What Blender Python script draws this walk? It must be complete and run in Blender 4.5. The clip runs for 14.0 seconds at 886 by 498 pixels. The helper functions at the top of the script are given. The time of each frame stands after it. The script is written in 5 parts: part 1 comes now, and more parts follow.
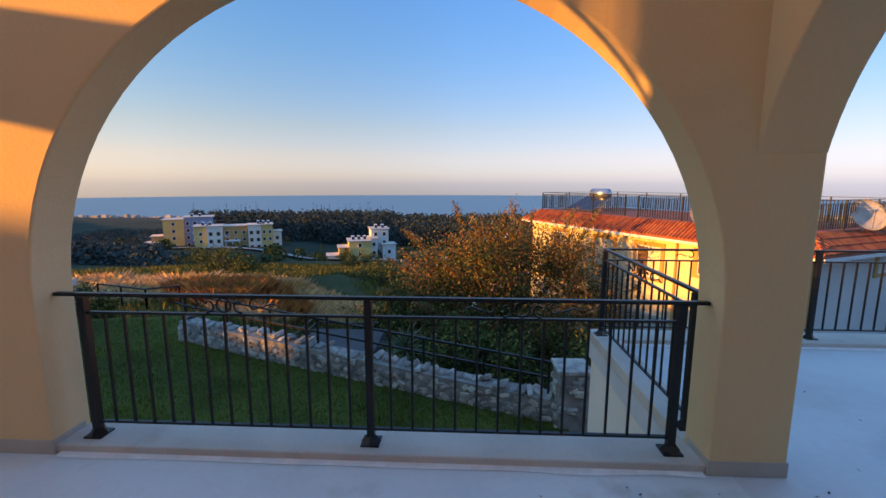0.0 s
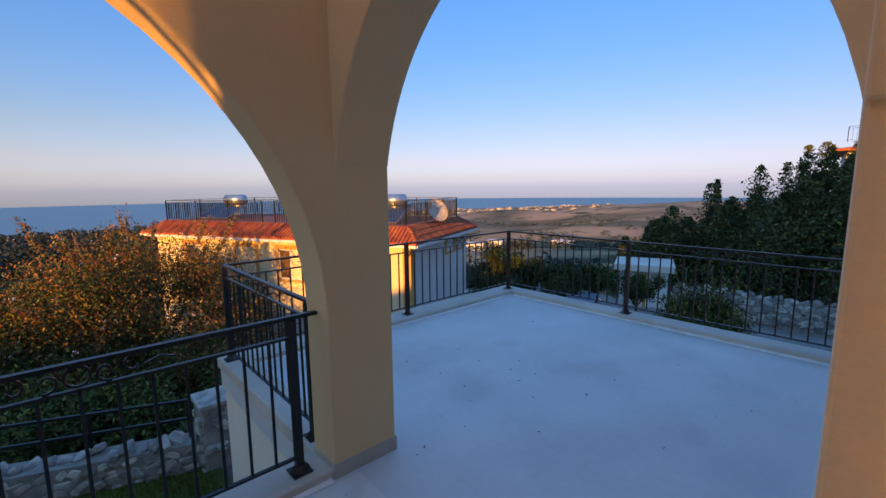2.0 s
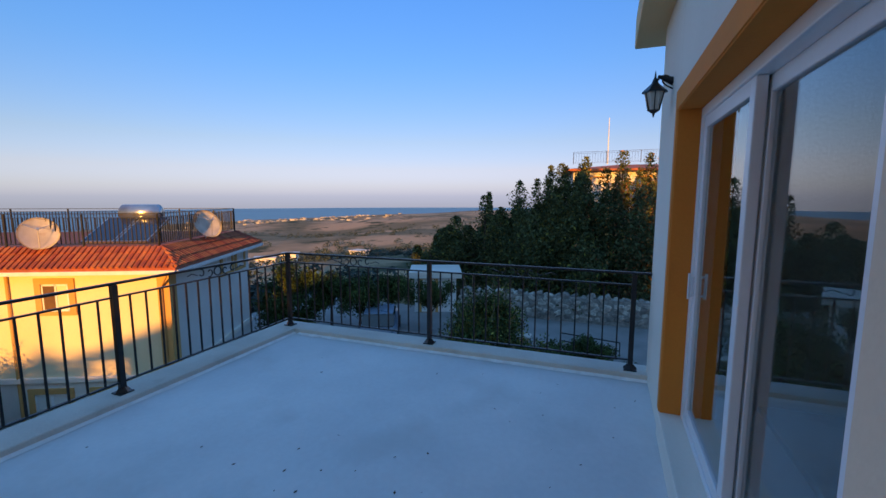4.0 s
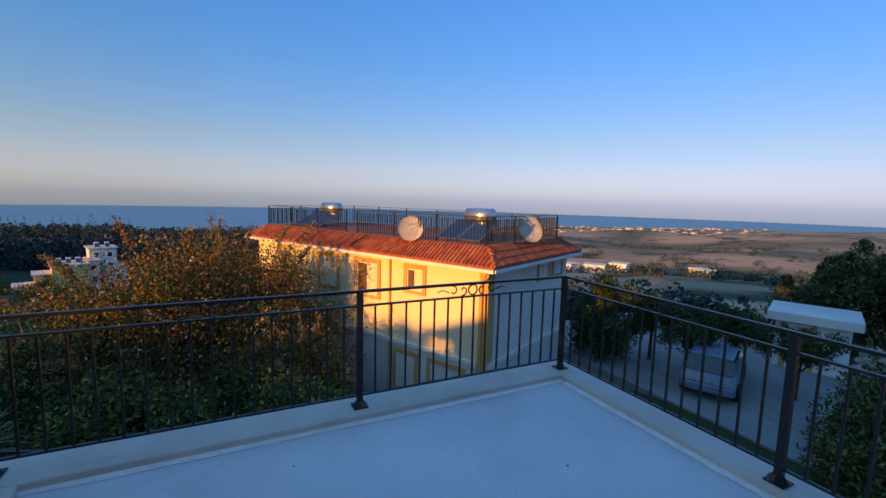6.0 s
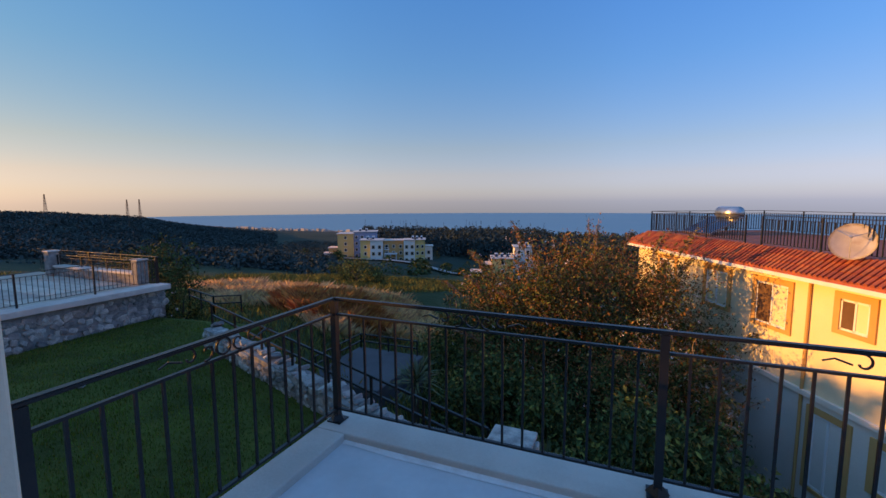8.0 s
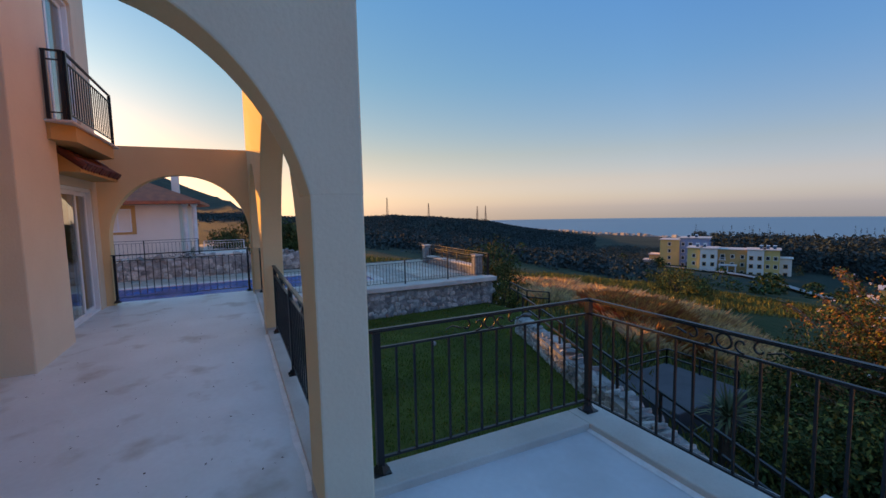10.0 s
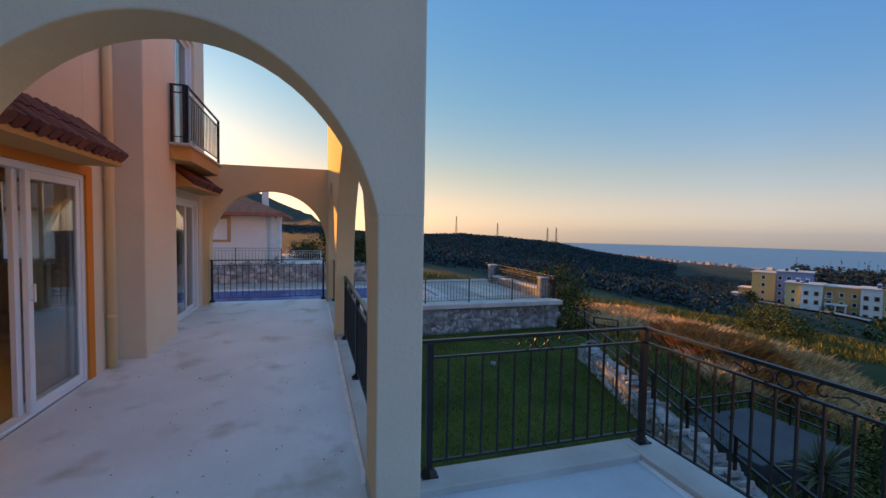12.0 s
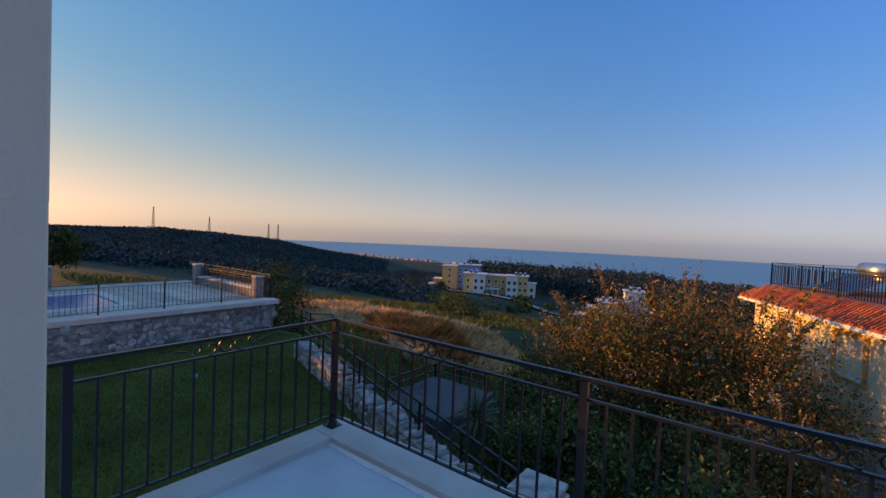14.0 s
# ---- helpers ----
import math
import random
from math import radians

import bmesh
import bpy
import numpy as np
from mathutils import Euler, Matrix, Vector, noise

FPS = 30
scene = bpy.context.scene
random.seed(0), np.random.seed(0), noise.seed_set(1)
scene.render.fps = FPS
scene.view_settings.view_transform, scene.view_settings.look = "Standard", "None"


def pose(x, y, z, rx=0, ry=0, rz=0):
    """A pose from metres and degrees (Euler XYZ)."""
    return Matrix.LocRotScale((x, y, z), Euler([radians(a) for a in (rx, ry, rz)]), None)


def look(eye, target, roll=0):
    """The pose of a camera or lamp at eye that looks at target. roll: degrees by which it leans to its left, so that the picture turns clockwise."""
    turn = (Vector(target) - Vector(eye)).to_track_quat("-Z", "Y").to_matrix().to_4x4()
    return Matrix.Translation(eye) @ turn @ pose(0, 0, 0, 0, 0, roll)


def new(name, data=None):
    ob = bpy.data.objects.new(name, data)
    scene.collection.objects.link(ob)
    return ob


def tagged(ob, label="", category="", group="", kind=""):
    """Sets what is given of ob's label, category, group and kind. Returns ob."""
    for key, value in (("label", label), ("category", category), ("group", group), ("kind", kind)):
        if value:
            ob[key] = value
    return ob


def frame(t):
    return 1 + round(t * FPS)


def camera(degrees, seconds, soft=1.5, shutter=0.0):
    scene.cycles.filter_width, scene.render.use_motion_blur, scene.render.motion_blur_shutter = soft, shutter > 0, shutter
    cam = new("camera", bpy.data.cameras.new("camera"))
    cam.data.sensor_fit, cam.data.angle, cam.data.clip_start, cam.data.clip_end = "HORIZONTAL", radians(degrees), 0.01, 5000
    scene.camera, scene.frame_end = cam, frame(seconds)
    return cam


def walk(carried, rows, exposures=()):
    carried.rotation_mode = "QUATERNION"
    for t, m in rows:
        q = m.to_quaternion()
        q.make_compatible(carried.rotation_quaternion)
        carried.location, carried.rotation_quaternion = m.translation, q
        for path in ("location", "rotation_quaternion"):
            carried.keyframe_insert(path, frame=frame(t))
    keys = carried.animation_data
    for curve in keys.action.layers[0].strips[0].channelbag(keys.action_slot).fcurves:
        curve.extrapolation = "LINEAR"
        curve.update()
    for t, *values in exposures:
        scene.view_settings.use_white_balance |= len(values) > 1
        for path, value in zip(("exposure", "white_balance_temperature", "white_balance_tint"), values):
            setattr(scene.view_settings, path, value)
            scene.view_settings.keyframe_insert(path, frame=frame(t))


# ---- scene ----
cam = camera(91.8, 14.0)
PATH = [
    (0, (0.501, 0.444, 1.604), (0.407, 2.419, 1.304), 0.1),
    (0.5, (0.478, 0.46, 1.6), (0.546, 2.437, 1.302), 1.2),
    (1, (0.551, 0.484, 1.603), (1.091, 2.388, 1.316), 2.8),
    (1.5, (0.668, 0.527, 1.613), (1.543, 2.302, 1.327), 1.3),
    (2, (0.833, 0.62, 1.636), (2.164, 2.086, 1.351), -0.6),
    (2.5, (0.983, 0.809, 1.644), (2.72, 1.758, 1.357), -1.2),
    (2.7, (1.028, 0.869, 1.645), (2.852, 1.636, 1.356), -1.1),
    (4.8, (2.556, 1.331, 1.633), (4.411, 2.039, 1.393), 0.1),
    (5, (2.716, 1.36, 1.663), (4.498, 2.237, 1.426), 1.5),
    (5.5, (3.002, 1.49, 1.64), (4.386, 2.915, 1.411), 2.1),
    (6, (3.173, 1.723, 1.647), (4.057, 3.502, 1.42), 1.5),
    (6.5, (3.366, 1.943, 1.611), (3.746, 3.895, 1.393), -0.2),
    (7, (3.546, 2.087, 1.603), (3.527, 4.074, 1.382), -1.3),
    (7.5, (3.639, 2.25, 1.596), (3.283, 4.206, 1.374), -0.5),
    (8, (3.818, 2.381, 1.626), (3.036, 4.209, 1.408), -0.3),
    (8.5, (3.981, 2.481, 1.643), (2.669, 3.974, 1.417), -1.3),
    (9, (4.121, 2.403, 1.667), (2.608, 3.69, 1.436), -1.8),
    (11.5, (4.652, 2.339, 1.676), (2.696, 2.742, 1.569), 0.5),
    (12, (4.625, 2.349, 1.688), (2.713, 2.932, 1.596), 0.9),
    (12.5, (4.665, 2.423, 1.698), (2.912, 3.383, 1.618), 1.8),
    (13, (4.724, 2.453, 1.703), (3.188, 3.732, 1.634), 2.3),
    (13.5, (4.772, 2.496, 1.708), (3.435, 3.982, 1.641), 2.9),
    (14, (4.778, 2.504, 1.691), (3.568, 4.095, 1.626), 2.5),
]
EXPOSURES = [(0, 2.07, 9600, 6), (1.5, 1.77, 8400, 7), (2.5, 1.84, 8800, 6), (5, 1.57, 7900, 0), (7.5, 1.63, 7900, 4), (9, 1.66, 8500, 6), (12, 1.76, 9100, 4), (14, 1.53, 8200, 7)]
walk(cam, [(t, look(eye, target, roll)) for t, eye, target, roll in PATH], EXPOSURES)

# ---- world and sun ----
SUN_EL, SUN_AZ = 7.3, 20.0  # elevation; degrees south of due west (-x)
world = bpy.data.worlds.new("sky")
scene.world = world
world.use_nodes = True
wn = world.node_tree.nodes
sky = wn.new("ShaderNodeTexSky")
sky.sky_type, sky.sun_disc = "NISHITA", False
sky.sun_elevation = radians(SUN_EL)
sky.sun_rotation = radians(270 - SUN_AZ)
sky.altitude, sky.air_density, sky.dust_density, sky.ozone_density = 150, 1.0, 0.35, 4.0
wl = world.node_tree.links
# evening haze: a rosy-grey band low over the horizon, deeper blue above
wgeo, wsep, wramp, wmul = wn.new("ShaderNodeTexCoord"), wn.new("ShaderNodeSeparateXYZ"), wn.new("ShaderNodeValToRGB"), wn.new("ShaderNodeMix")
wl.new(wgeo.outputs["Generated"], wsep.inputs[0])
wl.new(wsep.outputs["Z"], wramp.inputs["Fac"])
cr = wramp.color_ramp
cr.elements[0].position, cr.elements[0].color = 0.0, (0.45, 0.505, 1.10, 1)
# the zenith, above the view, is brightened to lift shaded surfaces
cr.elements[1].position, cr.elements[1].color = 1.0, (1.7, 1.8, 1.9, 1)
for at, col in ((0.022, (0.54, 0.495, 0.86, 1)), (0.06, (0.68, 0.485, 0.65, 1)), (0.12, (0.70, 0.50, 0.57, 1)), (0.28, (0.50, 0.58, 0.75, 1)), (0.48, (0.40, 0.66, 0.97, 1)), (0.75, (1.15, 1.27, 1.42, 1))):
    cr.elements.new(at).color = col
wmul.data_type, wmul.blend_type = "RGBA", "MULTIPLY"
wmul.inputs["Factor"].default_value = 1.0
wl.new(sky.outputs[0], wmul.inputs["A"])
wl.new(wramp.outputs["Color"], wmul.inputs["B"])
# the sky away from the sunset is a deeper blue
weast, wmap, wdeep = wn.new("ShaderNodeValToRGB"), wn.new("ShaderNodeMapRange"), wn.new("ShaderNodeMix")
wmap.inputs["From Min"].default_value = -1.0
wl.new(wsep.outputs["X"], wmap.inputs["Value"])
wl.new(wmap.outputs[0], weast.inputs["Fac"])
weast.color_ramp.elements[0].color = (0.74, 0.62, 0.45, 1)
weast.color_ramp.elements[1].color = (0.72, 0.69, 0.77, 1)
weast.color_ramp.elements.new(0.2).color = (0.93, 0.87, 0.80, 1)
weast.color_ramp.elements.new(0.5).color = (0.91, 0.91, 0.96, 1)
wdeep.data_type, wdeep.blend_type = "RGBA", "MULTIPLY"
wdeep.inputs["Factor"].default_value = 1.0
wl.new(wmul.outputs["Result"], wdeep.inputs["A"])
wl.new(weast.outputs["Color"], wdeep.inputs["B"])
wl.new(wdeep.outputs["Result"], wn["Background"].inputs[0])
wn["Background"].inputs[1].default_value = 0.17
sun = new("sun", bpy.data.lights.new("sun", "SUN"))
sun.data.energy, sun.data.angle, sun.data.color = 2.2, radians(0.6), (1.0, 0.46, 0.11)
_to = Vector((-math.cos(radians(SUN_EL)) * math.cos(radians(SUN_AZ)), -math.cos(radians(SUN_EL)) * math.sin(radians(SUN_AZ)), math.sin(radians(SUN_EL))))
sun.matrix_world = look((0, 0, 30), Vector((0, 0, 30)) - _to)


# ---- materials ----
def material(name, color, rough=0.7, metal=0.0, second=None, scale=3.0, fine=60.0, bump=0.15, depth=0.01, spec=0.4, island=0.0, each=0.0, stain=None):
    """A surface with variation at two scales and fine relief. island / each: brightness varied per loose piece / per object."""
    m = bpy.data.materials.new(name)
    m.use_nodes = True
    n, l = m.node_tree.nodes, m.node_tree.links
    b = n["Principled BSDF"]
    b.inputs["Roughness"].default_value, b.inputs["Metallic"].default_value = rough, metal
    b.inputs["Specular IOR Level"].default_value = spec
    second = second or tuple(c * 0.78 for c in color)
    geo = n.new("ShaderNodeNewGeometry")
    big, small = n.new("ShaderNodeTexNoise"), n.new("ShaderNodeTexNoise")
    big.inputs["Scale"].default_value, big.inputs["Detail"].default_value = scale, 6
    small.inputs["Scale"].default_value, small.inputs["Detail"].default_value = fine, 4
    for t in (big, small):
        l.new(geo.outputs["Position"], t.inputs["Vector"])
    ramp = n.new("ShaderNodeValToRGB")
    ramp.color_ramp.elements[0].position, ramp.color_ramp.elements[1].position = 0.34, 0.68
    ramp.color_ramp.elements[0].color, ramp.color_ramp.elements[1].color = (*second, 1), (*color, 1)
    add = n.new("ShaderNodeMath")
    add.operation = "MULTIPLY_ADD"
    add.inputs[1].default_value = 0.3
    l.new(small.outputs["Fac"], add.inputs[0])
    sub = n.new("ShaderNodeMath")
    sub.operation = "MULTIPLY_ADD"
    sub.inputs[1].default_value, sub.inputs[2].default_value = 1.0, -0.15
    l.new(big.outputs["Fac"], sub.inputs[0])
    l.new(sub.outputs[0], add.inputs[2])
    l.new(add.outputs[0], ramp.inputs["Fac"])
    out = ramp.outputs["Color"]
    if stain:
        third = n.new("ShaderNodeTexNoise")
        third.inputs["Scale"].default_value, third.inputs["Detail"].default_value = stain[1], 8
        l.new(geo.outputs["Position"], third.inputs["Vector"])
        r2 = n.new("ShaderNodeMapRange")
        r2.inputs["From Min"].default_value, r2.inputs["From Max"].default_value, r2.inputs["To Max"].default_value = stain[2], stain[2] + 0.14, stain[3]
        l.new(third.outputs["Fac"], r2.inputs["Value"])
        mx = n.new("ShaderNodeMix")
        mx.data_type = "RGBA"
        l.new(r2.outputs[0], mx.inputs["Factor"])
        l.new(out, mx.inputs["A"])
        mx.inputs["B"].default_value = (*stain[0], 1)
        out = mx.outputs["Result"]
    if island or each:
        src = geo.outputs["Random Per Island"] if island else n.new("ShaderNodeObjectInfo").outputs["Random"]
        k = island or each
        mr = n.new("ShaderNodeMapRange")
        mr.inputs["To Min"].default_value, mr.inputs["To Max"].default_value = 1 - k, 1 + k
        l.new(src, mr.inputs["Value"])
        hv = n.new("ShaderNodeHueSaturation")
        l.new(mr.outputs[0], hv.inputs["Value"])
        h2 = n.new("ShaderNodeMapRange")
        h2.inputs["To Min"].default_value, h2.inputs["To Max"].default_value = 0.5 - k * 0.05, 0.5 + k * 0.05
        l.new(src, h2.inputs["Value"])
        l.new(h2.outputs[0], hv.inputs["Hue"])
        l.new(out, hv.inputs["Color"])
        out = hv.outputs["Color"]
    l.new(out, b.inputs["Base Color"])
    rr = n.new("ShaderNodeMapRange")
    rr.inputs["To Min"].default_value, rr.inputs["To Max"].default_value = max(0.02, rough - 0.12), min(1, rough + 0.12)
    l.new(big.outputs["Fac"], rr.inputs["Value"])
    l.new(rr.outputs[0], b.inputs["Roughness"])
    bp = n.new("ShaderNodeBump")
    bp.inputs["Strength"].default_value, bp.inputs["Distance"].default_value = bump, depth
    l.new(small.outputs["Fac"], bp.inputs["Height"])
    l.new(bp.outputs["Normal"], b.inputs["Normal"])
    return m


PEACH = material("peach_plaster", (0.85, 0.60, 0.33), 0.9, second=(0.78, 0.54, 0.29), scale=0.9, fine=45, bump=0.25)
ORANGE = material("orange_trim_plaster", (0.80, 0.25, 0.035), 0.85, second=(0.70, 0.21, 0.03), scale=1.2, fine=45)
CREAM = material("cream_plaster", (0.84, 0.77, 0.67), 0.9, second=(0.77, 0.70, 0.60), scale=0.9, fine=45, bump=0.25)
FLOOR = material("white_screed", (0.76, 0.775, 0.755), 0.55, second=(0.66, 0.67, 0.65), scale=1.3, fine=22, bump=0.12, stain=((0.44, 0.39, 0.33), 1.9, 0.55, 0.7))
DECKFLOOR = material("white_terrace_screed", (0.69, 0.70, 0.70), 0.5, second=(0.59, 0.60, 0.605), scale=1.3, fine=22, bump=0.12, stain=((0.50, 0.50, 0.49), 1.1, 0.53, 0.6))
CURB = material("curb_render", (0.66, 0.60, 0.53), 0.8, second=(0.54, 0.48, 0.42), scale=2.0, stain=((0.42, 0.37, 0.32), 3.0, 0.6, 0.6))
SKIRT = material("grey_skirting", (0.52, 0.48, 0.42), 0.7, second=(0.43, 0.39, 0.34))
SEAL = material("white_sealant", (0.90, 0.90, 0.89), 0.5, second=(0.76, 0.75, 0.74), scale=9)
IRON = material("black_iron", (0.018, 0.018, 0.02), 0.38, 0.0, second=(0.010, 0.010, 0.011), bump=0.12, fine=120)
PVC = material("white_pvc", (0.80, 0.81, 0.82), 0.35, second=(0.74, 0.75, 0.76), scale=1.0, bump=0.02)
LAWN = material("lawn_soil", (0.10, 0.115, 0.026), 0.95, second=(0.050, 0.060, 0.016), scale=0.8, fine=18, bump=0.6, depth=0.03, spec=0.1)
GRASS = material("grass_blade", (0.15, 0.19, 0.026), 0.7, second=(0.075, 0.105, 0.018), scale=0.6, island=0.5, spec=0.1)
STRAW = material("dry_straw", (0.80, 0.56, 0.30), 0.9, second=(0.62, 0.34, 0.14), scale=0.25, island=0.4, spec=0.1)
RUST = material("rust_grass", (0.62, 0.25, 0.08), 0.9, second=(0.44, 0.17, 0.05), scale=0.4, island=0.4, spec=0.1)
STONE = material("rubble_stone", (0.47, 0.44, 0.395), 0.9, second=(0.22, 0.21, 0.20), scale=5, fine=40, bump=0.6, depth=0.02, each=0.45)
MORTAR = material("stone_mortar", (0.33, 0.315, 0.29), 0.95, second=(0.19, 0.18, 0.17), scale=6, fine=40, bump=0.5)
YELLOW = material("yellow_plaster", (0.83, 0.71, 0.48), 0.9, second=(0.75, 0.63, 0.41), scale=0.5, fine=20)
OCHRE = material("ochre_plaster", (0.62, 0.36, 0.14), 0.9, second=(0.54, 0.30, 0.11), scale=0.8)
GREYWALL = material("pale_grey_plaster", (0.74, 0.71, 0.66), 0.9, second=(0.63, 0.60, 0.55), scale=0.5, fine=20)
ROOFTILE = material("red_tile", (0.46, 0.13, 0.06), 0.8, second=(0.30, 0.085, 0.045), scale=3, fine=20, island=0.25, each=0.0)
DARKTILE = material("dark_red_tile", (0.20, 0.065, 0.045), 0.75, second=(0.12, 0.04, 0.03), scale=4, fine=25, each=0.3)
WHITE = material("white_paint", (0.78, 0.78, 0.77), 0.6, second=(0.68, 0.68, 0.67))
BLUEWALL = material("pale_blue_paint", (0.26, 0.36, 0.52), 0.8, second=(0.22, 0.31, 0.46))
DARKGLASS = material("window_dark_glass", (0.03, 0.035, 0.04), 0.08, second=(0.02, 0.024, 0.03), bump=0.0, spec=0.8)
WOOD = material("brown_shutter", (0.16, 0.085, 0.045), 0.6, second=(0.11, 0.055, 0.03), scale=2, fine=40)
STEEL = material("galvanised_steel", (0.55, 0.56, 0.57), 0.32, 0.9, second=(0.45, 0.46, 0.47), scale=4)
PANEL = material("solar_glass", (0.02, 0.03, 0.06), 0.12, second=(0.015, 0.02, 0.045), bump=0.0, spec=0.8)
DISHMAT = material("dish_paint", (0.80, 0.75, 0.68), 0.5, second=(0.66, 0.60, 0.52), scale=4, stain=((0.40, 0.22, 0.12), 3.0, 0.6, 0.5))
SEA = material("sea_water", (0.15, 0.31, 0.37), 0.6, second=(0.13, 0.28, 0.34), scale=0.002, fine=0.05, bump=0.02)
POOLWATER = material("pool_water", (0.012, 0.10, 0.32), 0.22, second=(0.01, 0.08, 0.27), scale=0.6, fine=6, bump=0.1, spec=0.15)
DECK = material("pool_paving", (0.52, 0.43, 0.34), 0.85, second=(0.36, 0.30, 0.24), scale=1.6, fine=10, spec=0.15)
ROAD = material("worn_asphalt", (0.27, 0.265, 0.26), 0.9, second=(0.19, 0.19, 0.185), scale=0.6, fine=30)
BARK = material("bark", (0.10, 0.07, 0.05), 0.95, second=(0.05, 0.035, 0.025), scale=3, fine=30, bump=0.6)
LEAF = material("dark_leaf", (0.075, 0.105, 0.034), 0.7, second=(0.035, 0.055, 0.02), scale=0.8, fine=8, island=0.5, spec=0.1)
CONIFER = material("conifer_needles", (0.105, 0.125, 0.060), 0.8, second=(0.050, 0.066, 0.032), scale=0.5, fine=8, island=0.45, spec=0.1)
REDLEAF = material("reddish_leaf", (0.36, 0.165, 0.065), 0.75, second=(0.18, 0.095, 0.045), scale=0.9, fine=5, island=0.4, spec=0.1)
YELLEAF = material("yellow_green_leaf", (0.24, 0.20, 0.05), 0.75, second=(0.09, 0.10, 0.03), scale=0.8, fine=5, island=0.5, spec=0.1)
# distance haze is put into this lighter, bluer base colour
HAZEFOREST = material("hazed_far_forest", (0.060, 0.084, 0.078), 0.95, second=(0.042, 0.060, 0.058), scale=0.05, fine=1.0, island=0.3, spec=0.1)
FLATGLASS = material("far_window", (0.035, 0.04, 0.045), 0.6, second=(0.02, 0.022, 0.025), bump=0.0, spec=0.15)
LAMPGLASS = material("frosted_lamp_glass", (0.62, 0.60, 0.54), 0.3, second=(0.55, 0.53, 0.48), bump=0.02)
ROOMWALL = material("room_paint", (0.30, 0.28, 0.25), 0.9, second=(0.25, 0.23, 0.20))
CARPAINT = material("pale_blue_car_paint", (0.20, 0.28, 0.38), 0.3, 0.2, second=(0.17, 0.25, 0.34), bump=0.0)
PAVER = material("pale_paving_slab", (0.58, 0.50, 0.41), 0.8, second=(0.44, 0.37, 0.30), scale=2.2, fine=14, spec=0.2, each=0.2)
TWIG = material("pale_twig", (0.36, 0.27, 0.20), 0.9, second=(0.24, 0.17, 0.12), scale=4)
HOUSEWALL = material("beige_plaster", (0.80, 0.65, 0.48), 0.9, second=(0.73, 0.58, 0.42), scale=0.9, fine=45, bump=0.25)
TOWN = material("weathered_town_wall", (0.45, 0.42, 0.38), 0.9, second=(0.34, 0.32, 0.29), scale=0.05, island=0.3)
PETAL = material("white_petal", (0.80, 0.74, 0.72), 0.7, second=(0.66, 0.55, 0.55), island=0.15)
YUCCA = material("grey_green_blade", (0.11, 0.135, 0.06), 0.7, second=(0.065, 0.085, 0.035), island=0.35)
FLATYELLOW = material("warm_yellow_plaster", (0.78, 0.55, 0.20), 0.9, second=(0.68, 0.47, 0.16), scale=0.3, fine=6)
DARKSLAB = material("dark_concrete", (0.10, 0.10, 0.108), 0.9, second=(0.07, 0.07, 0.075), scale=1.5)
MASTGREY = material("grey_mast_paint", (0.10, 0.09, 0.09), 0.8, second=(0.08, 0.07, 0.07))
LANE = material("pale_lane", (0.36, 0.34, 0.31), 0.9, second=(0.28, 0.27, 0.25), scale=0.2, fine=4)
RUBBER = material("black_rubber", (0.02, 0.02, 0.02), 0.8)


def glass_material():
    m = bpy.data.materials.new("window_glass")
    m.use_nodes = True
    b = m.node_tree.nodes["Principled BSDF"]
    b.inputs["Base Color"].default_value = (0.86, 0.92, 0.92, 1)
    b.inputs["Roughness"].default_value, b.inputs["Transmission Weight"].default_value, b.inputs["IOR"].default_value = 0.01, 1.0, 1.5
    return m


GLASS = glass_material()


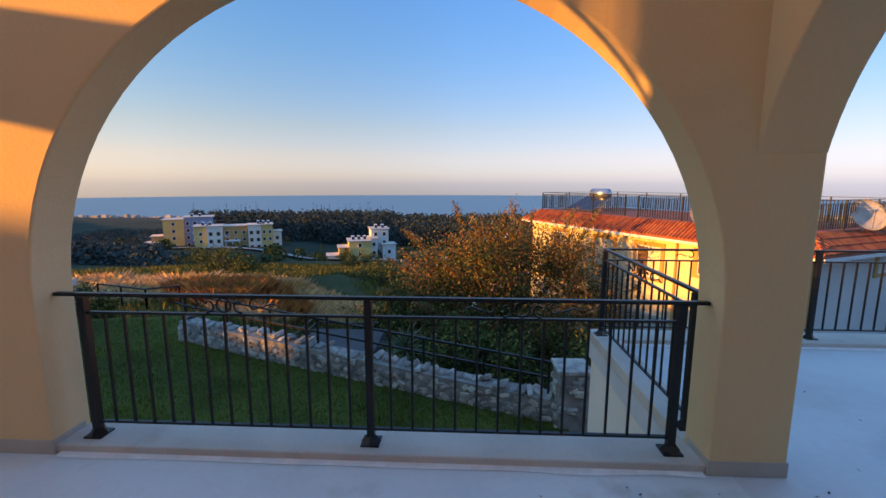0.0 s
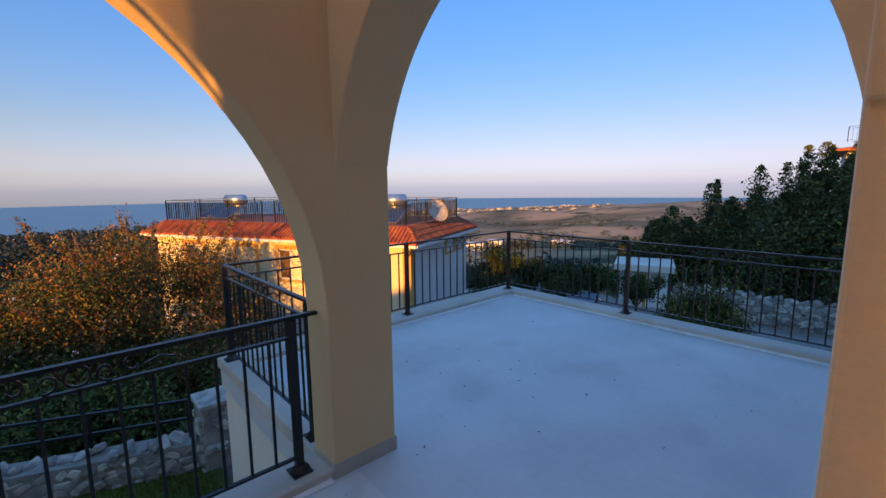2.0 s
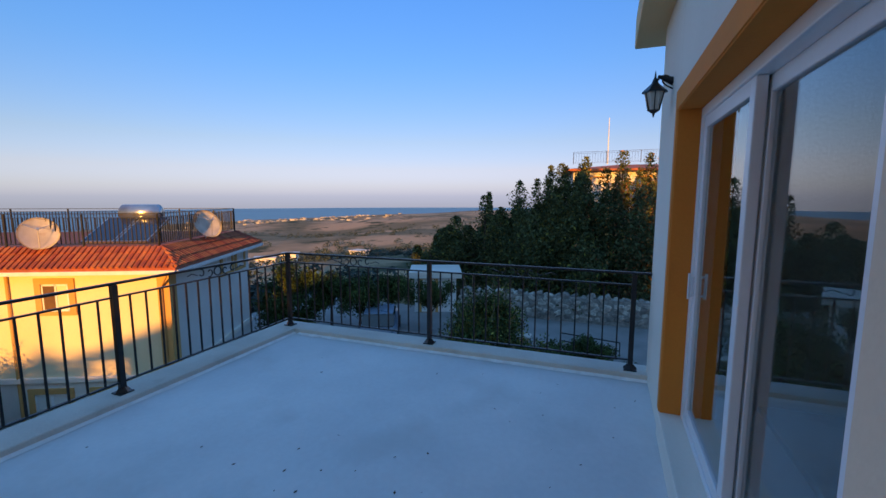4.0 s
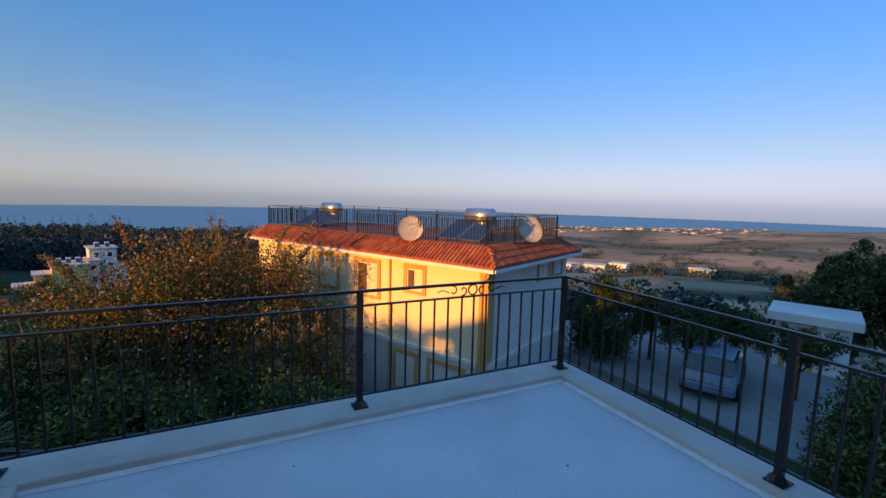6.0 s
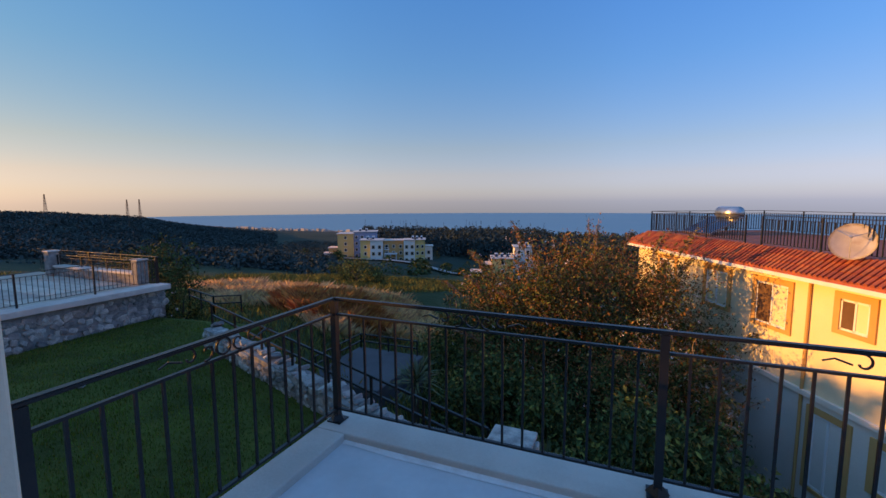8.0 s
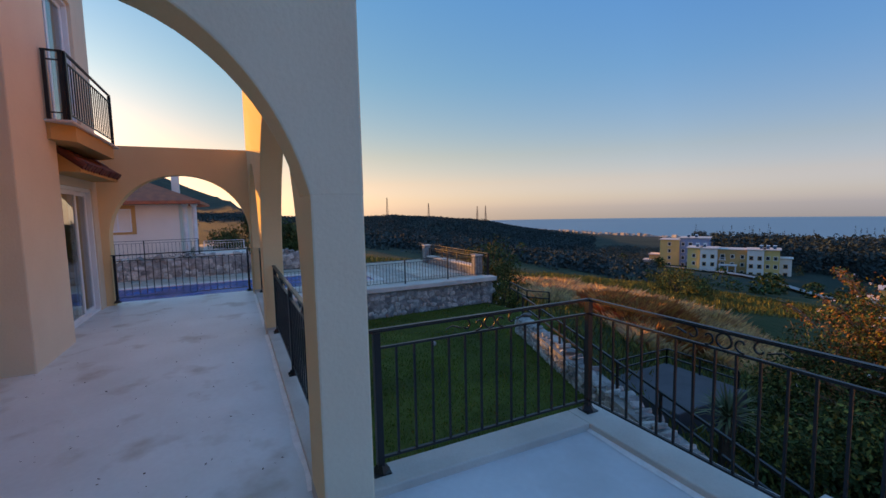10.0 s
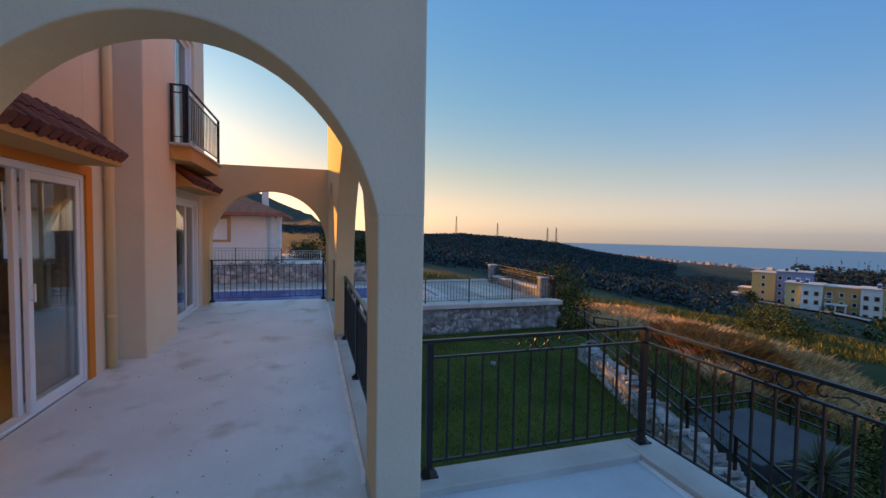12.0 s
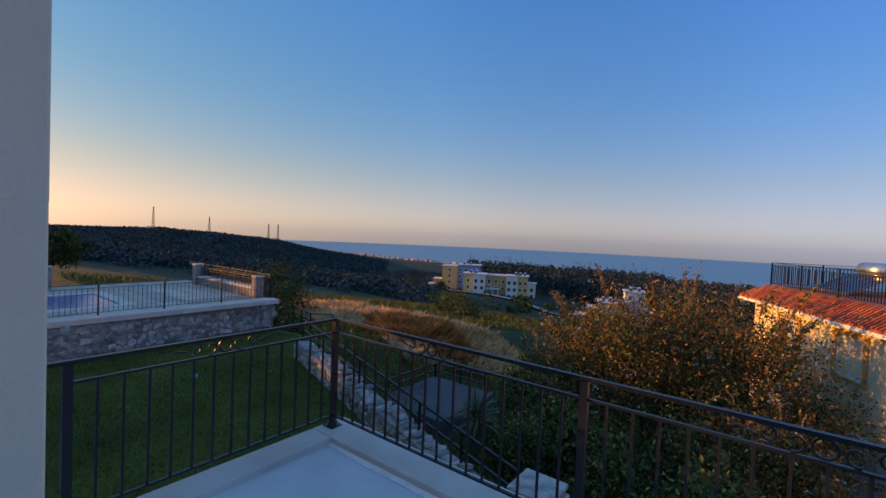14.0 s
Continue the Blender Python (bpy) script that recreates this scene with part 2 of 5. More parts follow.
def ground_material():
    """Scrub, dry earth and dark maquis in patches, drier towards the eastern plain."""
    m = bpy.data.materials.new("hillside")
    m.use_nodes = True
    n, l = m.node_tree.nodes, m.node_tree.links
    b = n["Principled BSDF"]
    b.inputs["Roughness"].default_value, b.inputs["Specular IOR Level"].default_value = 1.0, 0.1
    geo = n.new("ShaderNodeNewGeometry")
    sep = n.new("ShaderNodeSeparateXYZ")
    l.new(geo.outputs["Position"], sep.inputs[0])

    def noise_node(scale, detail=6):
        t = n.new("ShaderNodeTexNoise")
        t.inputs["Scale"].default_value, t.inputs["Detail"].default_value = scale, detail
        l.new(geo.outputs["Position"], t.inputs["Vector"])
        return t.outputs["Fac"]

    def ranged(src, lo, hi):
        r = n.new("ShaderNodeMapRange")
        r.inputs["From Min"].default_value, r.inputs["From Max"].default_value = lo, hi
        l.new(src, r.inputs["Value"])
        return r.outputs[0]

    def mixed(fac, a, c):
        x = n.new("ShaderNodeMix")
        x.data_type = "RGBA"
        l.new(fac, x.inputs["Factor"])
        for sock, v in (("A", a), ("B", c)):
            if isinstance(v, tuple):
                x.inputs[sock].default_value = (*v, 1)
            else:
                l.new(v, x.inputs[sock])
        return x.outputs["Result"]

    green = mixed(ranged(noise_node(0.09), 0.4, 0.62), (0.040, 0.058, 0.024), (0.11, 0.105, 0.05))
    green = mixed(ranged(noise_node(1.3), 0.45, 0.7), green, (0.045, 0.055, 0.022))
    wood = mixed(ranged(noise_node(0.02), 0.4, 0.6), (0.030, 0.045, 0.036), (0.045, 0.062, 0.046))
    dry = mixed(ranged(noise_node(0.012, 10), 0.44, 0.58), (0.47, 0.31, 0.19), (0.19, 0.155, 0.095))
    dry = mixed(ranged(noise_node(0.05, 8), 0.56, 0.66), dry, (0.06, 0.07, 0.04))
    west = n.new("ShaderNodeMath")
    west.operation = "MULTIPLY_ADD"
    west.inputs[1].default_value, west.inputs[2].default_value = -1.0, 0.0
    l.new(sep.outputs["X"], west.inputs[0])
    c = mixed(ranged(west.outputs[0], 36, 70), green, wood)
    c = mixed(ranged(sep.outputs["X"], 27, 46), c, dry)
    far = mixed(ranged(noise_node(0.006, 10), 0.45, 0.6), (0.055, 0.062, 0.055), (0.13, 0.12, 0.10))
    east_far = mixed(ranged(sep.outputs["X"], 200, 400), far, dry)
    c = mixed(ranged(sep.outputs["Y"], 380, 600), c, east_far)
    l.new(c, b.inputs["Base Color"])
    bp = n.new("ShaderNodeBump")
    bp.inputs["Strength"].default_value, bp.inputs["Distance"].default_value = 0.8, 0.25
    l.new(noise_node(2.2, 10), bp.inputs["Height"])
    l.new(bp.outputs["Normal"], b.inputs["Normal"])
    return m


FIELD = ground_material()


# ---- mesh helpers ----
def box(bm, x0, x1, y0, y1, z0, z1, m=None, bevel=0.0):
    vs = bmesh.ops.create_cube(bm, size=1)["verts"]
    bmesh.ops.transform(bm, matrix=Matrix.Translation(((x0 + x1) / 2, (y0 + y1) / 2, (z0 + z1) / 2)) @ Matrix.Diagonal((x1 - x0, y1 - y0, z1 - z0, 1)), verts=vs)
    if bevel:
        es = list({e for v in vs for e in v.link_edges})
        got = bmesh.ops.bevel(bm, geom=es, offset=bevel, segments=2, affect="EDGES", profile=0.5)
        vs = list({v for f in got["faces"] for v in f.verts} | {v for v in vs if v.is_valid})
        seen, todo = set(vs), list(vs)
        while todo:
            v = todo.pop()
            for e in v.link_edges:
                o = e.other_vert(v)
                if o not in seen:
                    seen.add(o), todo.append(o)
        vs = list(seen)
    if m is not None:
        bmesh.ops.transform(bm, matrix=m, verts=vs)
    return vs


def rod(bm, a, b, r, sides=8, r2=None):
    a, b = Vector(a), Vector(b)
    d = b - a
    m = Matrix.Translation((a + b) / 2) @ d.to_track_quat("Z", "Y").to_matrix().to_4x4()
    return bmesh.ops.create_cone(bm, cap_ends=True, segments=sides, radius1=r, radius2=r if r2 is None else r2, depth=d.length, matrix=m)["verts"]


def bar(bm, a, b, w, h=None):
    """A square bar from a to b."""
    a, b = Vector(a), Vector(b)
    d = b - a
    q = d.to_track_quat("X", "Z").to_matrix().to_4x4()
    vs = bmesh.ops.create_cube(bm, size=1)["verts"]
    bmesh.ops.transform(bm, matrix=Matrix.Translation((a + b) / 2) @ q @ Matrix.Diagonal((d.length, w, h or w, 1)), verts=vs)
    return vs


def mesh_object(name, bm, mat, parent=None, smooth=False):
    me = bpy.data.meshes.new(name)
    bm.to_mesh(me)
    bm.free()
    for mt in (mat if isinstance(mat, (list, tuple)) else [mat]):
        me.materials.append(mt)
    if smooth:
        me.shade_smooth()
    ob = new(name, me)
    if parent is not None:
        ob.parent = parent
    return ob


def part(name, bm, mat, parent, label="", smooth=False):
    ob = mesh_object(name, bm, mat, parent, smooth)
    return tagged(ob, label)


def thing(name, label, category, at=(0, 0, 0), rz=0, group="", kind=""):
    ob = new(name)
    ob.empty_display_size = 0.1
    ob.matrix_basis = pose(*at, 0, 0, rz)
    return tagged(ob, label, category, group, kind)


def slab(name, mat, x0, x1, y0, y1, z0, z1, label, category, bevel=0.006):
    bm = bmesh.new()
    box(bm, x0, x1, y0, y1, z0, z1, bevel=bevel)
    return tagged(mesh_object(name, bm, mat), label, category, kind="structure")


def prism(bm, outline, y0, y1, m=None):
    """A straight prism over an outline of (x, z), from y0 to y1."""
    f = bm.faces.new([bm.verts.new((x, y0, z)) for x, z in outline])
    r = bmesh.ops.extrude_face_region(bm, geom=[f])
    vs = [v for v in r["geom"] if isinstance(v, bmesh.types.BMVert)]
    bmesh.ops.translate(bm, vec=(0, y1 - y0, 0), verts=vs)
    bmesh.ops.recalc_face_normals(bm, faces=bm.faces[:])
    if m is not None:
        bmesh.ops.transform(bm, matrix=m, verts=bm.verts[:])


def arch_outline(x0, x1, top, openings, base=0.0, n=40):
    """The outline of a wall with arched openings (left, right, spring, rise, foot width shift) standing on base."""
    pts = [(x0, top), (x0, base)]
    for l, r, spring, rise in openings:
        c, a = (l + r) / 2, (r - l) / 2
        pts.append((l, base))
        if base > spring:
            pts.pop()
        for k in range(n + 1):
            t = math.pi * (1 - k / n)
            if spring + rise * math.sin(t) >= base:
                pts.append((c + a * math.cos(t), spring + rise * math.sin(t)))
            elif k == 0:
                pts.append((c - a * math.sqrt(1 - ((base - spring) / rise) ** 2), base))
        if base > spring:
            pts.append((c + a * math.sqrt(1 - ((base - spring) / rise) ** 2), base))
        else:
            pts.append((r, base))
    pts += [(x1, base), (x1, top)]
    return pts


# ---- terrace and gallery ----
slab("floor", FLOOR, -5.88, 2.0, 0.04, 2.70, -0.25, 0.0, "pale grey-white screed gallery floor with brown streaks", "floor", 0.0)
slab("floor_3", DECKFLOOR, 2.0, 6.16, 0.04, 2.71, -0.25, 0.0, "pale grey-white screed terrace floor, dusty", "floor", 0.0)
slab("floor_2", DECKFLOOR, 1.88, 6.15, 2.71, 4.97, -0.25, 0.0, "pale grey-white screed terrace floor, dusty", "floor", 0.0)
SWAP = Matrix(((0, 1, 0, 0), (1, 0, 0, 0), (0, 0, 1, 0), (0, 0, 0, 1)))


def arch_wall(name, outline, d0, d1, mat, label, across=False):
    bm = bmesh.new()
    prism(bm, outline, d0, d1)
    if across:
        bmesh.ops.transform(bm, matrix=SWAP, verts=bm.verts[:])
    bmesh.ops.recalc_face_normals(bm, faces=bm.faces[:])
    sharp = [e for e in bm.edges if len(e.link_faces) == 2 and e.calc_face_angle(0) > 1.0]
    bmesh.ops.bevel(bm, geom=sharp, offset=0.012, segments=2, affect="EDGES", profile=0.5)
    return tagged(mesh_object(name, bm, mat), label, "wall", kind="structure")


arch_wall("wall_arcade", arch_outline(-5.85, 2.29, 4.4, [(-5.35, -2.35, 0.94, 1.6), (-1.93, 1.87, 0.94, 1.81)], -0.2), 2.688, 2.95, PEACH, "peach plaster arcade wall with two round arches")
arch_wall("wall_cross_arch", arch_outline(0.3, 2.951, 4.4, [(0.663, 2.722, 1.43, 1.25)], 1.75), 1.95, 2.2915, PEACH, "peach and beige plaster cross wall with one round arch", True)
arch_wall("wall_west_arch", arch_outline(0.05, 2.712, 3.0, [(0.26, 2.66, 1.27, 1.2)], -0.2), -5.85, -5.55, PEACH, "peach plaster end wall with one round arch", True)


def faced(ob, mat, axis, least):
    """Paint the faces of a wall that look along axis and lie at least so far along it in a second colour."""
    ob.data.materials.append(mat)
    for p in ob.data.polygons:
        if p.normal.dot(Vector(axis)) > 0.6 and p.center.dot(Vector(axis)) > least:
            p.material_index = 1


for nm in ("wall_arcade", "wall_cross_arch"):
    faced(bpy.data.objects[nm], HOUSEWALL, (1, 0, 0), 2.25)
slab("wall_pier_head", PEACH, 1.848, 1.96, 0.2, 0.697, 1.77, 4.4, "plaster wall over the corner pier, slightly proud", "wall", 0.008)
CURBS = "low cream rendered kerb under the railing"
slab("curb_north", CURB, 1.86, 6.17, 4.67, 4.99, -0.05, 0.055, CURBS, "kerb", 0.01)
slab("curb_west", CURB, 1.86, 2.10, 2.95, 4.67, -0.05, 0.055, CURBS, "kerb", 0.01)
slab("curb_east", CURB, 5.91, 6.17, 0.72, 4.67, -0.05, 0.055, CURBS, "kerb", 0.01)
slab("curb_gallery", CURB, -1.93, 1.87, 2.70, 2.955, -0.05, 0.055, CURBS, "kerb", 0.01)
slab("curb_gallery_2", CURB, -5.35, -2.35, 2.70, 2.955, -0.05, 0.055, CURBS, "kerb", 0.01)
slab("wall_base_terrace", CREAM, 1.90, 6.13, 2.95, 4.95, -6.5, -0.25, "cream plaster wall under the terrace", "wall")
slab("wall_base_gallery", CREAM, -5.7, 6.12, 0.05, 2.93, -6.5, -0.25, "cream plaster wall under the gallery", "wall")


def ribbon(name, x0, x1, y0, y1):
    """A slightly uneven white sealant line at the foot of a kerb."""
    along_x = (x1 - x0) > (y1 - y0)
    n = max(6, int(max(x1 - x0, y1 - y0) / 0.05))
    bm = bmesh.new()
    rows = []
    for k in range(n + 1):
        t = k / n
        w = 0.032 + 0.016 * noise.noise((t * 9 + x0, y0 * 3, 1.3))
        if along_x:
            x, y = x0 + (x1 - x0) * t, y1
            rows.append([bm.verts.new((x, y + 0.004, 0.014)), bm.verts.new((x, y - w - 0.008, 0.003))])
        else:
            x, y = x0, y0 + (y1 - y0) * t
            rows.append([bm.verts.new((x - 0.004, y, 0.014)), bm.verts.new((x + w + 0.008, y, 0.003))])
    for a, b in zip(rows, rows[1:]):
        bm.faces.new((a[0], b[0], b[1], a[1]))
    bmesh.ops.recalc_face_normals(bm, faces=bm.faces[:])
    return tagged(mesh_object(name, bm, SEAL), "white sealant line along the kerb", "sealant", kind="structure")


ribbon("trim_sealant_north", 2.1, 5.91, 4.63, 4.67)
ribbon("trim_sealant_gallery", -1.9, 1.85, 2.672, 2.70)
ribbon("trim_sealant_gallery_west", -5.3, -2.4, 2.672, 2.70)
bm = bmesh.new()
for k in range(60):
    y = 0.8 + 3.8 * k / 60
    w = 0.034 + 0.016 * noise.noise((k * 0.6, 2.2, 0))
    vs = [bm.verts.new(p) for p in ((5.914, y, 0.014), (5.914, y + 3.8 / 60, 0.014), (5.894 - w, y + 3.8 / 60, 0.003), (5.894 - w, y, 0.003))]
    bm.faces.new(vs)
tagged(mesh_object("trim_sealant_east", bm, SEAL), "white sealant line along the kerb", "sealant", kind="structure")


def skirting(name, x0, x1, y0, y1):
    slab(name, SKIRT, x0 - 0.008, x1 + 0.008, y0 - 0.008, y1 + 0.008, 0.0, 0.09, "grey-beige skirting at the foot of a pier", "skirting", 0.003)


skirting("baseboard_pier", 1.872, 2.2895, 2.692, 2.9)
skirting("baseboard_pier_2", -2.348, -1.932, 2.69, 2.9)
skirting("baseboard_pier_3", -5.74, -5.352, 2.69, 2.9)

# ---- house walls ----
WALLS = "peach plaster house wall"
slab("wall_gallery_1", HOUSEWALL, 1.45, 1.87, -0.25, 0.04, -0.2, 6.6, WALLS, "wall")
slab("wall_gallery_2", HOUSEWALL, -1.6, -0.86, -0.25, 0.04, -0.2, 6.6, WALLS, "wall")
slab("wall_gallery_3", HOUSEWALL, -0.86, 1.45, -0.25, 0.04, 2.2, 6.6, WALLS, "wall")
slab("wall_pilaster", HOUSEWALL, -2.9, -1.6, -0.25, 0.35, -0.2, 6.6, "peach plaster projecting house wall", "wall", 0.015)
slab("wall_gallery_4", HOUSEWALL, -3.55, -2.9, -0.25, 0.13, -0.2, 6.6, WALLS, "wall")
slab("wall_gallery_5", HOUSEWALL, -5.78, -5.25, -0.25, 0.13, -0.2, 6.6, WALLS, "wall")
slab("wall_gallery_6", HOUSEWALL, -5.25, -3.55, -0.25, 0.13, 2.17, 2.9, WALLS, "wall")
slab("wall_gallery_7", HOUSEWALL, -5.25, -5.0, -0.25, 0.13, 2.9, 6.6, WALLS, "wall")
slab("wall_gallery_8", HOUSEWALL, -5.0, -3.0, -0.25, 0.13, 5.2, 6.6, WALLS, "wall")
slab("wall_west_1", HOUSEWALL, -5.78, -5.5, -9.0, -3.4, -6.5, 6.6, WALLS, "wall")
slab("wall_west_2", HOUSEWALL, -5.78, -5.5, -2.0, -0.25, -6.5, 6.6, WALLS, "wall")
slab("wall_west_3", HOUSEWALL, -5.78, -5.5, -3.4, -2.0, 2.58, 6.6, WALLS, "wall")
slab("wall_west_4", HOUSEWALL, -5.78, -5.5, -3.4, -2.0, -6.5, 0.9, WALLS, "wall")
slab("wall_south", PEACH, -5.78, 6.05, -9.3, -9.0, -6.5, 6.6, WALLS, "wall")
slab("wall_east_side", CREAM, 5.77, 6.05, -9.0, 0.45, -6.5, 6.6, "cream plaster house wall", "wall")
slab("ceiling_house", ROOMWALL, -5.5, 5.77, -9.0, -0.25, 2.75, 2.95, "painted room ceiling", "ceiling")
slab("floor_house", DECK, -5.5, 5.77, -9.0, -0.0, -0.2, -0.01, "tiled room floor", "floor")
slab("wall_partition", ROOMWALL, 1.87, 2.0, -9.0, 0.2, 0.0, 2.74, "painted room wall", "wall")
slab("roof_house", DARKTILE, -6.1, 6.3, -9.5, 0.0, 6.6, 6.85, "flat roof edge of the house", "roof")
EASTW = "cream plaster house wall by the terrace door"
slab("wall_east_1", PEACH, 1.87, 2.95, 0.20, 0.70, -0.2, 6.6, "peach and cream plaster corner pier of the house", "wall", 0.012)
faced(bpy.data.objects["wall_east_1"], HOUSEWALL, (0, 1, 0), 0.6)
slab("wall_east_2", CREAM, 5.0, 6.05, 0.45, 0.80, -6.5, 6.6, EASTW, "wall", 0.012)
slab("wall_east_3", CREAM, 2.95, 5.0, 0.45, 0.80, 2.2, 6.6, EASTW, "wall", 0.012)
slab("trim_eave_box", PEACH, 5.0, 6.5, 0.72, 1.02, 3.02, 3.3, "peach plaster ledge under the upper balcony", "ledge", 0.01)
# orange surround of the terrace door: a reveal in the depth of the wall and a flat band on its face
for nm, c in (("trim_door_reveal_east", (4.955, 5.002, 0.47, 0.806, 0.18, 2.2)), ("trim_door_reveal_top", (2.95, 4.955, 0.47, 0.806, 2.172, 2.202))):
    slab(nm, ORANGE, *c, "deep orange painted door reveal", "door trim", 0.004)
for nm, c in (("trim_door_band_east", (4.972, 5.05, 0.797, 0.812, 0.18, 2.30)), ("trim_door_band_top", (2.9, 4.972, 0.797, 0.812, 2.178, 2.30))):
    slab(nm, ORANGE, *c, "orange painted band round the door", "door trim", 0.003)
slab("trim_door_sill", CREAM, 2.95, 5.0, 0.45, 0.815, 0.0, 0.18, "cream rendered door step", "sill", 0.006)


def glazed_leaf(parent, x0, x1, z0, z1, y, w=0.07):
    """One framed door leaf under a door: four frame bars and a pane."""
    for nm, c in (("stile", (x0, x0 + w, z0, z1)), ("stile", (x1 - w, x1, z0, z1)), ("head_rail", (x0 + w, x1 - w, z1 - w, z1)), ("foot_rail", (x0 + w, x1 - w, z0, z0 + w))):
        bm = bmesh.new()
        box(bm, c[0], c[1], y - 0.022, y + 0.022, c[2], c[3], bevel=0.005)
        part(nm, bm, PVC, parent)
    bm = bmesh.new()
    box(bm, x0 + w - 0.01, x1 - w + 0.01, y - 0.006, y + 0.006, z0 + w - 0.01, z1 - w + 0.01)
    p = part("pane", bm, GLASS, parent, "clear reflecting glass")
    p.visible_shadow = False


def door_unit(name, label, x0, x1, z0, z1, y, leaves):
    d = thing(name, label, "glass door", (0, 0, 0), kind="structure")
    f = 0.06
    for nm, c in (("frame_post", (x0, x0 + f, z0, z1)), ("frame_post", (x1 - f, x1, z0, z1)), ("frame_head", (x0 + f, x1 - f, z1 - f, z1)), ("frame_foot", (x0 + f, x1 - f, z0, z0 + 0.035))):
        bm = bmesh.new()
        box(bm, c[0], c[1], y - 0.06, y + 0.06, c[2], c[3], bevel=0.006)
        part(nm, bm, PVC, d)
    for a, b, off in leaves:
        glazed_leaf(d, a, b, z0 + 0.035, z1 - f, y + off)
    bm = bmesh.new()
    hx = leaves[-1][1] - 0.035
    rod(bm, (hx, y + leaves[-1][2] + 0.05, 1.0), (hx, y + leaves[-1][2] + 0.05, 1.16), 0.009)
    rod(bm, (hx, y + leaves[-1][2] + 0.02, 1.02), (hx, y + leaves[-1][2] + 0.05, 1.02), 0.007)
    rod(bm, (hx, y + leaves[-1][2] + 0.02, 1.14), (hx, y + leaves[-1][2] + 0.05, 1.14), 0.007)
    part("door_handle", bm, PVC, d, "white pull handle")
    return d


door_unit("door_1", "closed white plastic sliding door with large panes", 2.95, 4.955, 0.18, 2.172, 0.62, [(3.01, 4.0, -0.027), (3.93, 4.895, 0.027)])
half_open = door_unit("door_2", "white plastic sliding door standing half open", -0.86, 1.45, 0.0, 2.2, -0.03, [(-0.79, 0.155, -0.03), (-0.8, 0.085, 0.027)])
for ob in half_open.children:
    ob.visible_shadow = True
door_unit("door_3", "closed white plastic sliding door below a tiled canopy", -5.25, -3.55, 0.0, 2.17, 0.05, [(-5.19, -4.36, -0.027), (-4.45, -3.61, 0.027)])
door_unit("door_4", "white balcony door on the upper floor", -5.0, -3.0, 2.9, 5.2, 0.02, [(-4.94, -3.95, -0.027), (-4.05, -3.06, 0.027)])
# added out of view: lets low sun cross the room to the corner pier
door_unit("window_unseen", "unseen white framed window added to pass sunlight through the house", -3.4, -2.0, 0.9, 2.58, 0.0, [(-3.34, -2.66, -0.02), (-2.74, -2.06, 0.02)]).matrix_basis = pose(-5.64, 0, 0, 0, 0, 90)
slab("trim_door_2_band", ORANGE, -0.99, -0.86, 0.03, 0.055, 0.0, 2.3, "orange painted band beside the door", "door trim", 0.003)
slab("trim_door_2_head", ORANGE, -0.86, 1.45, 0.03, 0.055, 2.2, 2.3, "orange painted band over the door", "door trim", 0.003)


def canopy(x0, x1, ywall, yout, zw, zo, label):
    """A small tiled canopy over a door."""
    c = thing("door_canopy", label, "canopy", ((x0 + x1) / 2, ywall, zo), group="tiled door canopies")
    L = (x1 - x0) / 2
    dy, dz = yout - ywall, zw - zo
    bm = bmesh.new()
    prism(bm, [(-dy, -0.05), (-dy, 0.0), (0, dz), (0, -0.05)], -L, L)
    bmesh.ops.transform(bm, matrix=Matrix(((0, 1, 0, 0), (-1, 0, 0, 0), (0, 0, 1, 0), (0, 0, 0, 1))), verts=bm.verts[:])
    bmesh.ops.recalc_face_normals(bm, faces=bm.faces[:])
    part("board", bm, OCHRE, c, "ochre painted soffit")
    n = round(2 * L / 0.14)
    bm = bmesh.new()
    slope = math.hypot(dy, dz)
    rows = 2
    for r in range(rows):
        a, b = r / rows - 0.03, (r + 1) / rows + 0.06
        rod(bm, (0, dy * (1 - a), dz * a + 0.025 + 0.012 * (1 - r)), (0, dy * (1 - b), dz * b + 0.02), 0.062, 10, 0.05)
    me = bpy.data.meshes.new("tile")
    bm.to_mesh(me)
    bm.free()
    me.materials.append(DARKTILE)
    for k in range(n):
        t = new("tile", me)
        t.parent = c
        t.location = (-L + 2 * L * (k + 0.5) / n, 0.03, 0.01 * random.random())
        t.rotation_euler = (0, 0, random.uniform(-0.02, 0.02))
    return c


canopy(-0.75, 1.45, 0.04, 0.42, 2.68, 2.34, "dark red tiled canopy over the open door")
canopy(-5.35, -3.2, 0.13, 0.50, 2.66, 2.36, "dark red tiled canopy over the far door")


def downpipe(x, y, z0, z1):
    p = thing("drain_pipe", "peach painted drain pipe fixed to the house wall", "pipe", (x, y, z0))
    bm = bmesh.new()
    rod(bm, (0, 0, 0), (0, 0, z1 - z0), 0.045, 14)
    part("pipe", bm, PEACH, p, smooth=True)
    for z in (0.6, 2.2, 3.8):
        bm = bmesh.new()
        rod(bm, (0, 0, z), (0, 0, z + 0.035), 0.054, 14)
        box(bm, -0.015, 0.015, -0.09, -0.04, z, z + 0.035)
        part("bracket", bm, PEACH, p)
    return p


downpipe(-1.28, 0.1, 0.0, 6.0)


# ---- railings ----
def scroll_points(cx, cz, r0, r1, a0, a1, n=18):
    pts = []
    for k in range(n + 1):
        t = k / n
        a = a0 + (a1 - a0) * t
        r = r0 + (r1 - r0) * t
        pts.append((cx + r * math.cos(a), 0, cz + r * math.sin(a)))
    return pts


